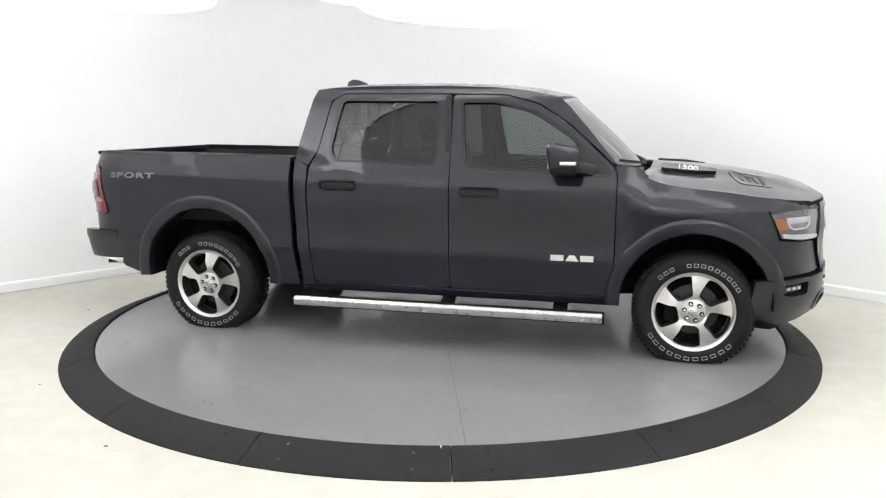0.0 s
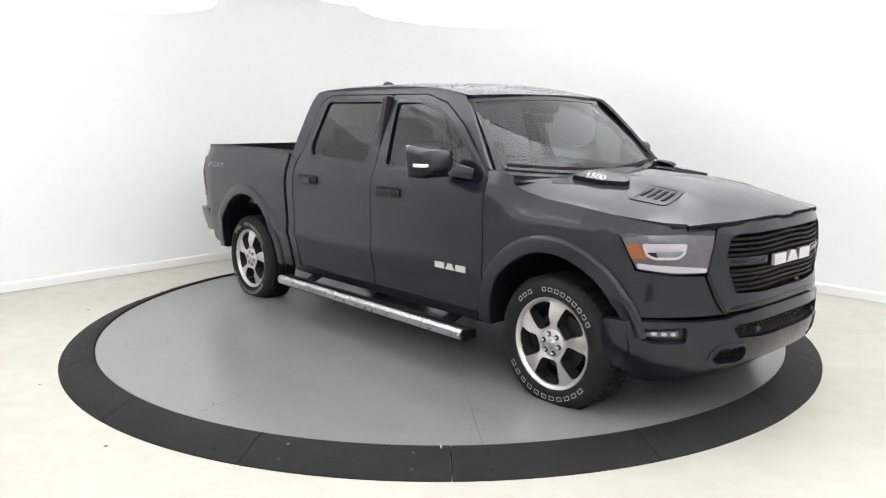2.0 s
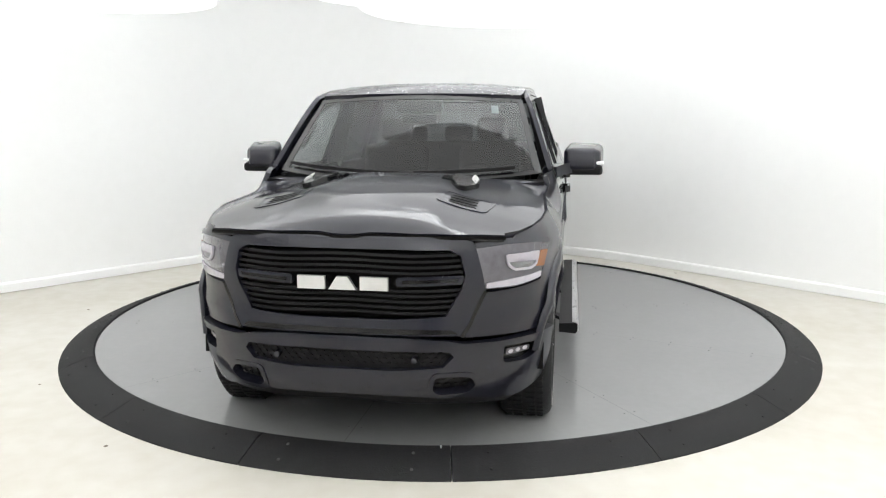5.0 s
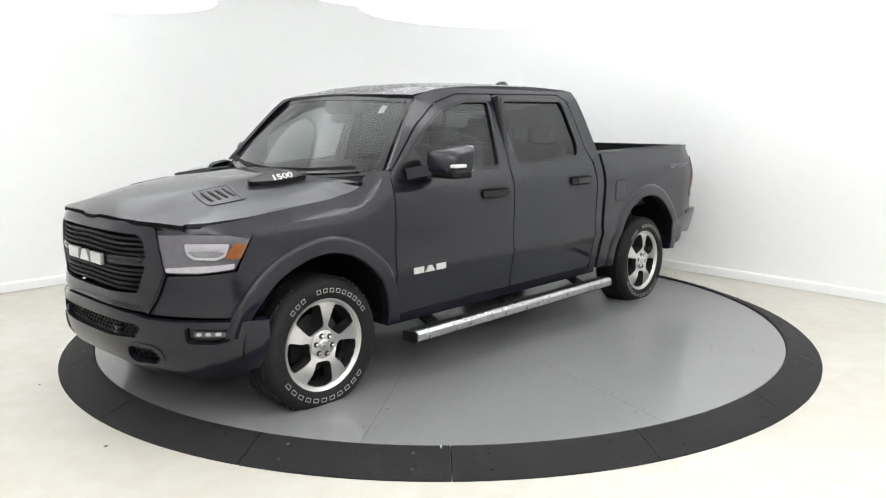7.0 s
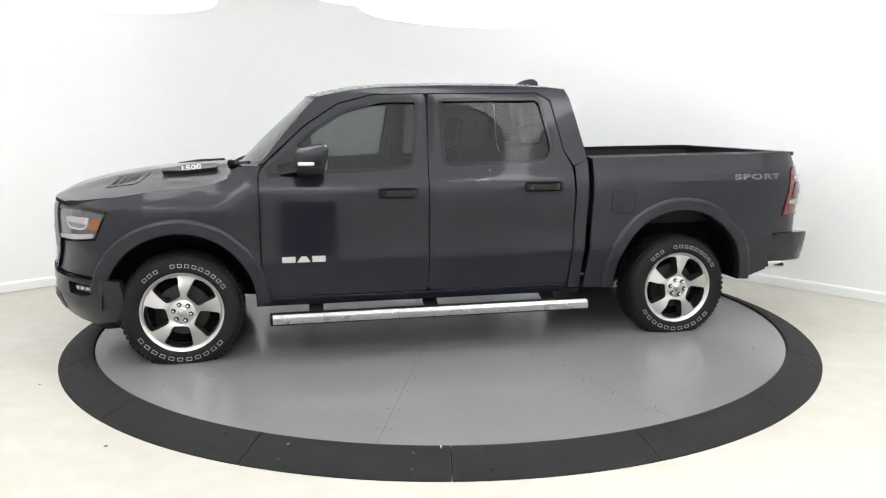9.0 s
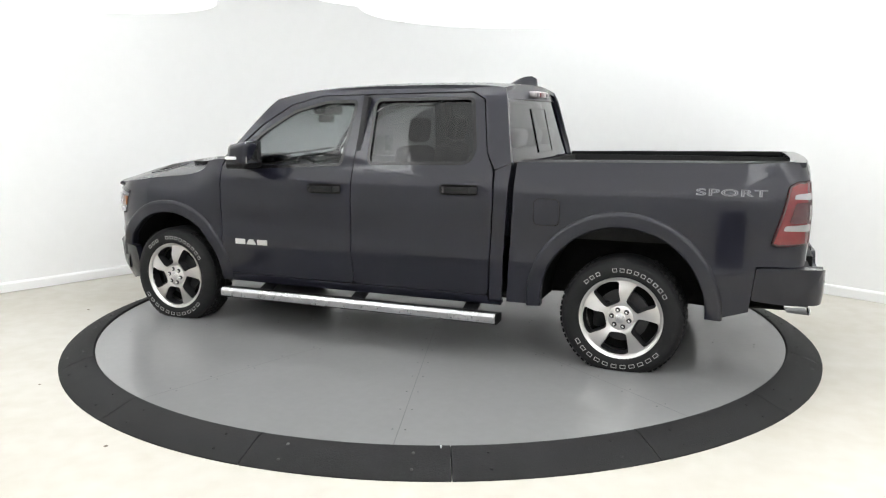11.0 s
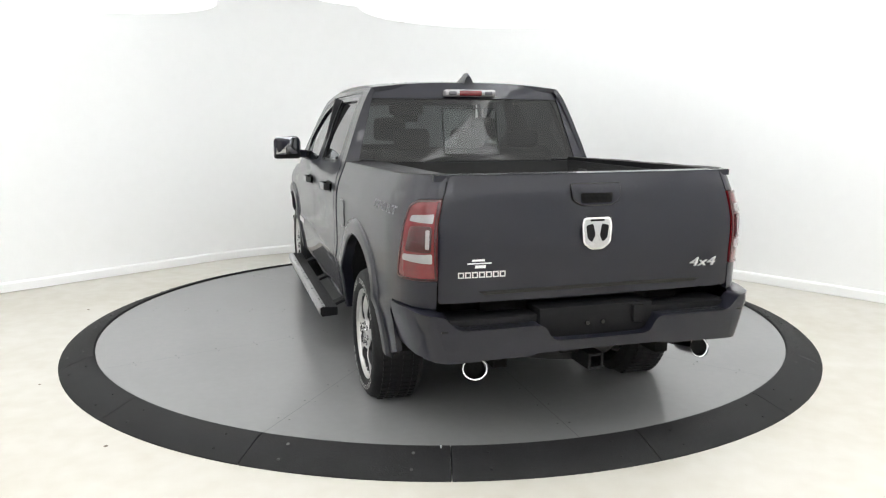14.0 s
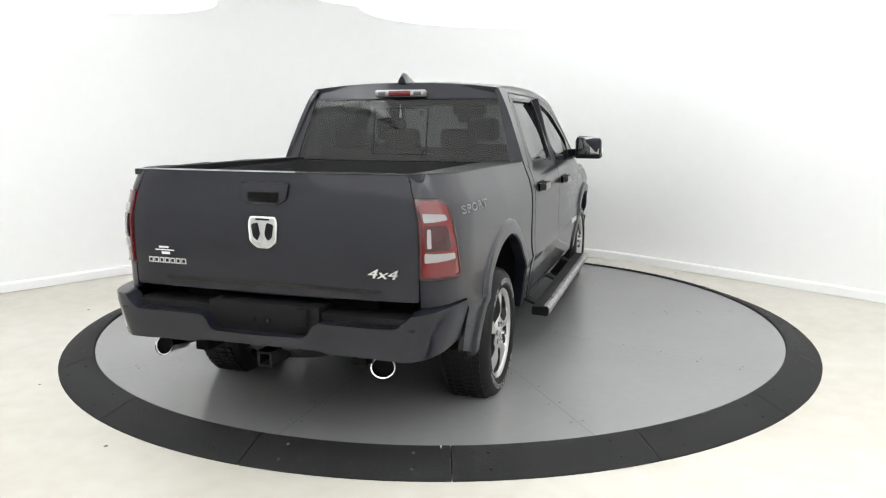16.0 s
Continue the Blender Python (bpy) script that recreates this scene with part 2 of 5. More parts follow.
def build_studio():
    bm = bmesh.new()
    bm.faces.new([bm.verts.new((x * 1.03, y * 1.03, FLOOR_Z)) for x, y in PLAN])
    tagged(mesh_object("floor", bm, FLOOR, smooth=0), "cream white painted studio floor, slightly stained", "floor", kind="structure")
    # small dark specks on the floor
    for k, (x, y) in enumerate([(-1.785, -2.555), (-3.217, 0.362), (-2.633, -1.606), (2.65, 1.999), (2.893, 2.464), (3.919, 0.995)]):
        bm = turn_profile([(0.0001, 0.003), (0.010 - 0.002 * (k % 3), 0.002), (0.013 - 0.002 * (k % 3), 0.0)], 8, "z")
        part("speck", placed(bm, Matrix.Translation((x, y, FLOOR_Z))), SPECK, bpy.data.objects["floor"], "", 30)
    # wall with thickness, a cove towards the ceiling
    prof = [(0, FLOOR_Z), (0, 2.9), (-0.05, 3.1), (-0.2, 3.28), (-0.4, 3.36), (-0.4, 3.55), (0.15, 3.55), (0.15, FLOOR_Z)]
    bm = bmesh.new()
    rows = []
    n = len(PLAN)
    for i, (x, y) in enumerate(PLAN):
        t = (Vector(PLAN[(i + 1) % n]) - Vector(PLAN[i - 1])).normalized()
        out = Vector((t.y, -t.x))
        if out.dot(Vector((x, y + 3))) < 0:
            out = -out
        rows.append([bm.verts.new((x + out.x * a, y + out.y * a, z)) for a, z in prof])
    for i in range(n):
        a, b = rows[i], rows[(i + 1) % n]
        for j in range(len(prof) - 1):
            bm.faces.new((a[j], a[j + 1], b[j + 1], b[j]))
    tagged(mesh_object("wall", bm, WALL), "smooth white painted studio wall with rounded corner", "wall", kind="structure")
    bm = bmesh.new()
    bm.faces.new([bm.verts.new((x, y, 3.4)) for x, y in PLAN])
    tagged(mesh_object("ceiling", bm, WALL, smooth=0), "white painted studio ceiling", "ceiling", kind="structure")
    # skirting: a low rounded strip where the wall meets the floor
    sec = [(0.0, FLOOR_Z + 0.004), (-0.026, FLOOR_Z + 0.004), (-0.026, FLOOR_Z + 0.085), (-0.018, FLOOR_Z + 0.098), (0.0, FLOOR_Z + 0.104)]
    bm = bmesh.new()
    rows = []
    for i, (x, y) in enumerate(PLAN):
        t = (Vector(PLAN[(i + 1) % n]) - Vector(PLAN[i - 1])).normalized()
        out = Vector((t.y, -t.x))
        if out.dot(Vector((x, y + 3))) < 0:
            out = -out
        rows.append([bm.verts.new((x + out.x * a, y + out.y * a, z)) for a, z in sec])
    for i in range(n):
        a, b = rows[i], rows[(i + 1) % n]
        for j in range(len(sec) - 1):
            bm.faces.new((a[j], a[j + 1], b[j + 1], b[j]))
    tagged(mesh_object("baseboard", bm, WALL, smooth=0), "low white strip along the foot of the wall", "baseboard", kind="structure")


def build_lamp(x, y, r, z=2.8):
    lamp = new("ceiling_light")
    lamp.location = (x, y, z)
    bm = turn_profile([(0.0001, 0.0), (r * 0.994, 0.0), (r * 0.996, 0.02)], 72, "z")
    part("diffuser", bm, DIFFUSER, lamp, "glowing white diffuser", 30)
    bm = turn_profile([(r * 0.996, 0.012), (r, 0.012), (r, 0.09), (r * 0.971, 0.09)], 72, "z", True)
    part("frame", bm, WALL, lamp, "", 30)
    # glowing lid added to brighten the ceiling and upper walls
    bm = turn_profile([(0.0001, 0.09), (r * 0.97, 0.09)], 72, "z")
    part("added_uplight", bm, FILL_GLOW, lamp, "glowing face added to light ceiling and walls", 30)
    for k in range(3):
        a = 2 * math.pi * k / 3 + 0.4
        c, s = r * 0.7 * math.cos(a), r * 0.7 * math.sin(a)
        part("suspension_rod", tube([(c, s, 0.08), (c, s, 3.4 - z)], 0.006, 6), SATIN, lamp)
    tagged(lamp, "large round white glowing ceiling light panel", "ceiling light", "ceiling lights")


def build_turntable():
    R1, R2, n = 2.730, 2.965, 17
    table_ob = new("turntable")
    bm = turn_profile([(0.0001, DECK_Z), (1.0, DECK_Z), (2.0, DECK_Z), (R1 - 0.006, DECK_Z), (R1 - 0.004, DECK_Z - 0.004), (R1 - 0.004, -0.07)], 160, "z")
    part("deck", bm, DISC, table_ob, "", 30)
    # joints between the steel plates and their screws
    for ang, r0, r1 in [(-73 + 36 * k, 0.35, R1 - 0.02) for k in range(10)]:
        a = radians(ang)
        d, s = Vector((math.cos(a), math.sin(a), 0)), Vector((-math.sin(a), math.cos(a), 0))
        bm = bmesh.new()
        bm.faces.new([bm.verts.new(d * r + s * w + Vector((0, 0, DECK_Z + 0.0012))) for r, w in ((r0, -0.003), (r1, -0.003), (r1, 0.003), (r0, 0.003))])
        part("joint", bm, SEAM, table_ob, "dark joint between plates", 0)
        for k in range(8):
            r = r0 + (r1 - r0) * (k + 0.6) / 8.3
            for sg in (-1, 1):
                bm = turn_profile([(0.0001, 0.003), (0.004, 0.003), (0.006, 0.0)], 8, "z")
                placed(bm, Matrix.Translation(d * r + s * 0.035 * sg + Vector((0, 0, DECK_Z))))
                part("screw", bm, SEAM, table_ob, "", 30)
    tagged(table_ob, "round grey steel turntable deck with plate joints", "turntable", kind="structure")
    ring = new("turntable_ramp")
    gap = radians(0.06)
    a0 = radians(-152.5)
    for k in range(n):
        lo, hi = a0 + 2 * math.pi * k / n + gap, a0 + 2 * math.pi * (k + 1) / n - gap
        bm = bmesh.new()
        rows = []
        for i in range(13):
            a = lo + (hi - lo) * i / 12
            c, s = math.cos(a), math.sin(a)
            rows.append([bm.verts.new((c * r, s * r, z)) for r, z in
                         ((R1, FLOOR_Z), (R1, -0.004), (R1 + 0.006, 0.0), (R1 + 0.05, -0.004), (R2 - 0.012, FLOOR_Z + 0.016), (R2, FLOOR_Z + 0.006), (R2, FLOOR_Z))])
        for i in range(12):
            for j in range(6):
                bm.faces.new((rows[i][j], rows[i][j + 1], rows[i + 1][j + 1], rows[i + 1][j]))
        bm.faces.new(rows[0])
        bm.faces.new(rows[-1])
        seg = part("ramp_segment", bm, RING, ring, "", 30)
        for f in (0.18, 0.82):
            a = lo + (hi - lo) * f
            for r in (R1 + 0.07, R2 - 0.06):
                z = -0.004 + (FLOOR_Z + 0.02) * (r - R1 - 0.05) / (R2 - R1 - 0.06)
                bm = turn_profile([(0.0001, 0.004), (0.007, 0.004), (0.010, -0.004)], 8, "z")
                placed(bm, Matrix.Translation((math.cos(a) * r, math.sin(a) * r, z)))
                part("bolt", bm, BOLT if (k * 3 + int(f * 10)) % 7 == 0 else RING, seg, "", 30)
    part("marker", box(bmesh.new(), (-0.004, -R1 - 0.032, -0.004), (0.004, -R1 - 0.012, 0.004)), PAPER, ring, "small white index mark", 0)
    tagged(ring, "black rubber ramp segments round the turntable", "ramp", kind="structure")
    return table_ob


build_studio()
# the first three lamps are in view; the rest are added unseen, for brightness
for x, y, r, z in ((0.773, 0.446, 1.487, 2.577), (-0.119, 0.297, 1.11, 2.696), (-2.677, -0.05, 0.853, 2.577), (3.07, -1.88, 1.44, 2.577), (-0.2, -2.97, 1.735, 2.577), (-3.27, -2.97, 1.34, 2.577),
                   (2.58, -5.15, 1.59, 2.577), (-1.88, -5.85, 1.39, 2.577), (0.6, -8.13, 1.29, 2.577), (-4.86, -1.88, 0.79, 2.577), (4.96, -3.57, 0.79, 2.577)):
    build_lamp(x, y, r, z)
turntable = build_turntable()


def build_cabinet():
    """Unseen dark cabinet below the camera, added for its reflection in the truck."""
    c = new("reflected_cabinet")
    part("body", box(bmesh.new(), (0.05, -6.75, FLOOR_Z + 0.05), (0.75, -6.25, 0.92), 0.012), CABINETDARK, c)
    for k in range(2):
        x = 0.06 + 0.345 * k
        d = part("door", box(bmesh.new(), (x + 0.005, -6.25, FLOOR_Z + 0.07), (x + 0.335, -6.232, 0.90), 0.004), CABINETDARK, c)
        hx = x + (0.30 if k == 0 else 0.04)
        part("handle", tube([(hx, -6.232, 0.40), (hx, -6.205, 0.42), (hx, -6.205, 0.54), (hx, -6.232, 0.56)], 0.006, 8), SATIN, d, "steel handle")
    for x in (0.10, 0.70):
        for y in (-6.70, -6.30):
            part("foot", placed(turn_profile([(0.0001, FLOOR_Z), (0.02, FLOOR_Z), (0.02, FLOOR_Z + 0.055)], 12, "z"), Matrix.Translation((x, y, 0))), TRIM, c)
    tagged(c, "dark grey cabinet out of view, added for its reflection", "cabinet")


build_cabinet()

# ---- pickup truck: x forward, y to its left, z up, origin over the turntable's axis ----
truck = new("pickup_truck")
tagged(truck, "dark blue-grey crew cab pickup truck on a grey turntable", "pickup truck")
WHEEL_F, WHEEL_R, WHEEL_Z, TYRE_R = 1.998, -1.672, 0.357, 0.402

side_width = table([(0.15, 0.86), (0.30, 0.915), (0.40, 0.948), (0.55, 0.968), (0.655, 0.985), (0.69, 1.0), (0.73, 0.991), (0.80, 0.986), (0.90, 0.986), (1.05, 0.99), (1.16, 0.985),
                    (1.24, 0.965), (1.30, 0.940), (1.36, 0.918), (1.50, 0.868), (1.65, 0.812), (1.78, 0.757), (1.84, 0.722), (1.90, 0.68), (2.0, 0.60)])

# plan of the body's skin, half of it: centre of the nose, along the side, to the centre of the tail
NOSE = [(2.920, 0.0), (2.917, 0.2), (2.900, 0.36), (2.852, 0.53), (2.782, 0.665), (2.70, 0.772), (2.61, 0.855), (2.52, 0.912), (2.40, 0.958), (2.20, 1.0)]
TAIL = [(-2.42, 1.0), (-2.58, 0.981), (-2.68, 0.950), (-2.745, 0.907), (-2.772, 0.86), (-2.785, 0.80), (-2.794, 0.70), (-2.805, 0.40), (-2.81, 0.0)]


def plan_curve(points):
    """Arc length along a smoothed plan line -> (x, y)."""
    pts = [Vector(p) for p in points]
    dense = []
    for i in range(len(pts) - 1):
        p0, p1, p2, p3 = pts[max(i - 1, 0)], pts[i], pts[i + 1], pts[min(i + 2, len(pts) - 1)]
        for k in range(12):
            t = k / 12
            dense.append(0.5 * ((2 * p1) + (p2 - p0) * t + (2 * p0 - 5 * p1 + 4 * p2 - p3) * t * t + (3 * p1 - p0 - 3 * p2 + p3) * t ** 3))
    dense.append(pts[-1])
    xs, ys = np.array([p.x for p in dense]), np.array([p.y for p in dense])
    s = np.concatenate([[0], np.cumsum(np.hypot(np.diff(xs), np.diff(ys)))])
    return s, xs, ys


FS, FX, FY = plan_curve(NOSE[::-1])  # from the side at x = 2.20 to the nose
RS, RX, RY = plan_curve(TAIL)  # from the side at x = -2.42 to the tail
U_NOSE, U_TAIL = 2.20 + FS[-1], -2.42 - RS[-1]
nose_lean = table([(0.1, -0.16), (0.30, -0.06), (0.42, 0.0), (0.60, 0.0), (0.75, -0.015), (0.90, 0.0), (1.02, -0.012), (1.10, -0.035), (1.20, -0.10), (1.3, -0.2)])
tail_lean = table([(0.3, 0.0), (0.8, 0.0), (1.1, -0.012), (1.3, 0.008), (1.40, 0.035), (1.5, 0.06)])


bed_taper = table([(-3.0, 0.966), (-2.6, 0.969), (-2.2, 0.984), (-1.7, 0.998), (-1.2, 1.0), (0.0, 1.0)])


fender_lean = table([(0.9, 0.0), (1.04, 0.0), (1.11, 0.025), (1.17, 0.062), (1.22, 0.085), (1.40, 0.100)])


def skin(u, z):
    """The body's skin on its left side; the bed narrows towards the tail."""
    x, y, z = full_skin(u, z)
    if x < -1.2:
        f = min(1.0, max(0.0, (-2.2 - x) / 0.5))
        return (x + 0.032 * f * f * (3 - 2 * f), y * bed_taper(x), z)
    if x > 1.46 and z > 1.0:
        f = min(1.0, (x - 1.46) / 0.40)
        y -= math.copysign(fender_lean(z) * f * f * (3 - 2 * f), y) * min(1.0, abs(y) / 0.8)
    return (x, y, z)


def full_skin(u, z):
    w = side_width(z)
    if u > 2.20:
        s = min(u - 2.20, 2 * FS[-1] - (u - 2.20))
        x, y = float(np.interp(s, FS, FX)), float(np.interp(s, FS, FY))
        if u > U_NOSE:
            y = -y
        f = min(1.0, (x - 2.20) / 0.55)
        return (x + nose_lean(z) * f, y * w, z)
    if u < -2.42:
        s = min(-2.42 - u, 2 * RS[-1] - (-2.42 - u))
        x, y = float(np.interp(s, RS, RX)), float(np.interp(s, RS, RY))
        if u < U_TAIL:
            y = -y
        f = min(1.0, (-2.42 - x) / 0.3)
        return (x + tail_lean(z) * f, y * w, z)
    return (u, w, z)


def nose_u(y):
    """u on the nose for a distance y from the middle, on the left."""
    return 2.20 + float(np.interp(-y, -FY, FS))


def nose_x(x):
    return 2.20 + float(np.interp(x, FX, FS)) if x > 2.2 else x


def tail_u(y):
    return -2.42 - float(np.interp(-y, -RY, RS))


def tail_x(x):
    return -2.42 - float(np.interp(-x, -RX, RS)) if x < -2.42 else x


def flip(fn):
    def other(u, v):
        x, y, z = fn(u, v)
        return (x, -y, z)
    return other


def both(name, make, mat, label="", parent=truck, smooth=40):
    """The same part on the left and on the right."""
    bm = make()
    r = mirrored(bm)
    return [part(name, bm, mat, parent, label, smooth), part(name, r, mat, parent, label, smooth)]


def arc(cx, cz, r, a0, a1, n=22, sx=1.0):
    return [(cx + sx * r * math.cos(radians(a0 + (a1 - a0) * k / n)), cz + r * math.sin(radians(a0 + (a1 - a0) * k / n))) for k in range(n + 1)]


def in_plane(pts):
    """A side outline given in x: along the nose and tail the plan's length is used."""
    return [(nose_x(x) if x > 0 else tail_x(x), z) for x, z in pts]


G = 0.004  # half a panel gap
ARCH_R, ARCH_Z = 0.505, 0.402  # front wheel opening
REAR_ARCH_R, REAR_ARCH_Z = 0.542, 0.432
rail_top = table([(-2.8, 1.385), (-1.8, 1.375), (-0.8, 1.36)])
hood_edge = table([(1.4, 1.30), (1.62, 1.285), (1.72, 1.235), (1.85, 1.205), (2.2, 1.175), (2.5, 1.135), (2.72, 1.092), (2.86, 1.082), (3.0, 1.08)])

# -- side panels --
fender = (
    [(1.462 + G, 0.40), (1.500, 0.40)] + arc(WHEEL_F, ARCH_Z, ARCH_R, 172, 14, 30) +
    [(2.475, 0.60)] + [(nose_x(2.55), 0.612), (nose_u(0.80), 0.618), (nose_u(0.56), 0.628)] +
    [(nose_u(0.665), 0.835), (nose_u(0.80), 0.842), (nose_x(2.60), 0.850), (nose_x(2.515), 0.860), (nose_x(2.435), 1.055)] +
    [(nose_x(2.56), 1.072), (nose_x(2.68), 1.078)] +
    [(nose_x(x), hood_edge(x) - 0.006) for x in (2.66, 2.5, 2.35, 2.2, 2.05, 1.9, 1.80, 1.74, 1.69, 1.655)] +
    [(1.635, 1.31), (1.60, 1.325), (1.50, 1.338), (1.45, 1.335), (1.462 + G, 1.28)])
both("front_fender", lambda: panel(fender, skin, 0.05, 0.03), PAINT)

front_window = rounded([(0.345, 1.775), (0.60, 1.772), (0.87, 1.703), (1.11, 1.553), (1.405, 1.315), (1.405, 1.268), (0.405, 1.318)], 0.035, 4)
rear_window = rounded([(-0.575, 1.792), (0.185, 1.785), (0.180, 1.328), (-0.590, 1.348), (-0.635, 1.43)], 0.05, 4)
front_door = rounded([(0.302 + G, 0.435), (1.462 - G, 0.435), (1.462 - G, 1.285), (1.415, 1.345), (1.13, 1.605), (0.90, 1.752), (0.66, 1.815), (0.275 + G, 1.822), (0.297 + G, 1.28)], 0.03, 3)
rear_door = rounded([(-0.755 + G, 0.435), (0.302 - G, 0.435), (0.297 - G, 1.28), (0.275 - G, 1.822), (-0.56, 1.832), (-0.655, 1.78), (-0.72, 1.42), (-0.785 + G, 1.30), (-0.795 + G, 1.10), (-0.775, 0.70)], 0.03, 3)
fd = both("front_door", lambda: panel(front_door, skin, 0.05, 0.03, holes=[front_window]), PAINT)
rd = both("rear_door", lambda: panel(rear_door, skin, 0.05, 0.03, holes=[rear_window]), PAINT)


def grown(points, d):
    """A polygon moved outward by d (inward if negative)."""
    m = len(points)
    area = sum(points[i][0] * points[(i + 1) % m][1] - points[(i + 1) % m][0] * points[i][1] for i in range(m))
    sg = 1 if area > 0 else -1
    out = []
    for i in range(m):
        a, p, b = Vector(points[i - 1]), Vector(points[i]), Vector(points[(i + 1) % m])
        n1, n2 = Vector(((p - a).y, -(p - a).x)), Vector(((b - p).y, -(b - p).x))
        n1 = n1.normalized() if n1.length else n2.normalized()
        n2 = n2.normalized() if n2.length else n1
        n = (n1 + n2)
        n = n.normalized() if n.length > 1e-6 else n1
        out.append(tuple(p + n * d * sg))
    return out


for k, sg in enumerate((1, -1)):
    sk = skin if sg > 0 else flip(skin)
    for door, win, gl in ((fd[k], front_window, GLASS_MID), (rd[k], rear_window, GLASS_DARK)):
        pane("window", panel(grown(win, 0.012), sk, 0.08, 0.0, offset=-0.016 * sg), gl, door, "tinted window glass")
        seal = panel(grown(win, 0.012), sk, 0.1, 0.012 * sg, holes=[grown(win, -0.010)], offset=0.001 * sg)
        part("window_seal", seal, GLOSSBLACK, door, "black window seal")

roof_edge = table([(-0.95, 1.85), (-0.80, 1.865), (-0.66, 1.880), (-0.34, 1.890), (0.17, 1.888), (0.55, 1.875), (0.80, 1.853), (1.0, 1.812), (1.10, 1.785), (1.2, 1.745)])
frame_outer = [(-0.795, 1.31), (-0.90, 1.352), (-0.885, 1.45), (-0.845, 1.65), (-0.815, 1.80), (-0.79, 1.865)] + [(x, roof_edge(x)) for x in (-0.66, -0.5, -0.2, 0.1, 0.4, 0.6, 0.8, 0.95, 1.05)] + [(1.12, 1.735), (1.25, 1.59), (1.38, 1.435), (1.46, 1.345)]
frame_inner = [(1.43, 1.345 + 0.008), (1.14, 1.612), (0.905, 1.760), (0.66, 1.823), (0.275, 1.830), (-0.565, 1.840), (-0.663, 1.785), (-0.728, 1.42), (-0.793, 1.31)]
both("cab_frame", lambda: panel(frame_outer + frame_inner, skin, 0.05, 0.03), PAINT)
pillar = [(-0.905, 1.352), (-0.795 - G, 1.305), (-0.803, 1.10), (-0.783, 0.70), (-0.765, 0.40), (-0.85, 0.40), (-0.872, 0.70), (-0.895, 1.10)]
both("cab_corner", lambda: panel(pillar, skin, 0.05, 0.03), PAINT)
rocker = [(-0.85, 0.368), (1.505, 0.368), (1.505, 0.392), (1.46, 0.428), (-0.75, 0.428), (-0.76, 0.392), (-0.85, 0.392)]
both("rocker_panel", lambda: panel(rocker, skin, 0.08, 0.05), PAINT)

# -- cargo bed --
bed_side = ([(-0.890, 0.40), (-0.918, 0.70), (-0.938, 1.10), (-0.945, rail_top(-0.945))] + [(x, rail_top(x)) for x in (-1.4, -1.8, -2.2)] +
            [(tail_x(-2.45), rail_top(-2.45)), (tail_x(-2.6), 1.388), (tail_u(0.872), 1.388), (tail_u(0.842), 1.385)] +
            [(tail_u(0.842), 1.285), (tail_u(0.86), 1.283), (tail_x(-2.70), 1.278), (tail_x(-2.655), 1.25), (tail_x(-2.565), 0.90), (tail_x(-2.60), 0.885), (tail_u(0.842), 0.895), (tail_u(0.842), 0.76), (tail_x(-2.60), 0.765), (tail_x(-2.49), 0.76),
             (tail_x(-2.475), 0.62), (tail_x(-2.46), 0.47), (-2.26, 0.41), (-2.215, 0.41)] +
            arc(WHEEL_R + 0.01, REAR_ARCH_Z, REAR_ARCH_R, 176, 4, 30) + [(-1.115, 0.40)])
sides = both("bed_side", lambda: panel(bed_side[::-1], skin, 0.05, 0.03), PAINT)

tailgate = rounded([(tail_u(0.835), 0.785), (2 * U_TAIL - tail_u(0.835), 0.785), (2 * U_TAIL - tail_u(0.835), 1.385), (tail_u(0.835), 1.385)], 0.02, 3)
gate = part("tailgate", panel(tailgate, skin, 0.06, 0.06), PAINT, truck)

# -- roof, screen, bonnet --


def roof(y, x):
    e = roof_edge(x)
    k = min(1.0, abs(y) / 0.70)
    return (x, y, e + 0.036 * (1 - k ** 2.4))


roof_plan = [(-0.70, -0.79), (0.70, -0.79)] + [(0.705, x) for x in (-0.5, 0.0, 0.5, 0.9)] + [(0.69, 1.03), (0.5, 1.075), (0.25, 1.098), (0, 1.105), (-0.25, 1.098), (-0.5, 1.075), (-0.69, 1.03)] + [(-0.705, x) for x in (0.9, 0.5, 0.0, -0.5)]
part("roof", panel(roof_plan, roof, 0.06, 0.03), PAINT, truck, "dark roof wet with rain drops")


def screen(y, t):
    """The windscreen, t = 0 at its foot, 1 at the roof."""
    w = 0.86 + (0.70 - 0.86) * t
    k = y / 0.86
    top = Vector((1.105 - 0.070 * k * k, y * w / 0.86, 1.806 - 0.030 * k * k))
    foot = Vector((1.675 - 0.215 * k * k, y * w / 0.86, 1.262 + 0.05 * k * k))
    p = foot.lerp(top, t)
    p.x += 0.018 * math.sin(math.pi * t)
    return tuple(p)


pane("windscreen", panel([(-0.86, 0.0), (0.86, 0.0), (0.86, 1.0), (-0.86, 1.0)], screen, (0.08, 0.1), 0.0), GLASS_CLEAR, truck, "clear wet windscreen glass")
band = panel([(-0.86, 0.0), (0.86, 0.0), (0.86, 1.0), (-0.86, 1.0)], screen, (0.08, 0.1), -0.006, holes=[[(-0.815, 0.05), (0.815, 0.05), (0.82, 0.95), (-0.82, 0.95)]], offset=-0.002)
part("windscreen_seal", band, GLOSSBLACK, truck, "black windscreen border")


def back_glass(y, t):
    w = 0.865 + (0.722 - 0.865) * t
    k = y / 0.80
    return (-0.925 + 0.11 * t + 0.035 * k * k, y * w / 0.80, 1.30 + 0.50 * t)


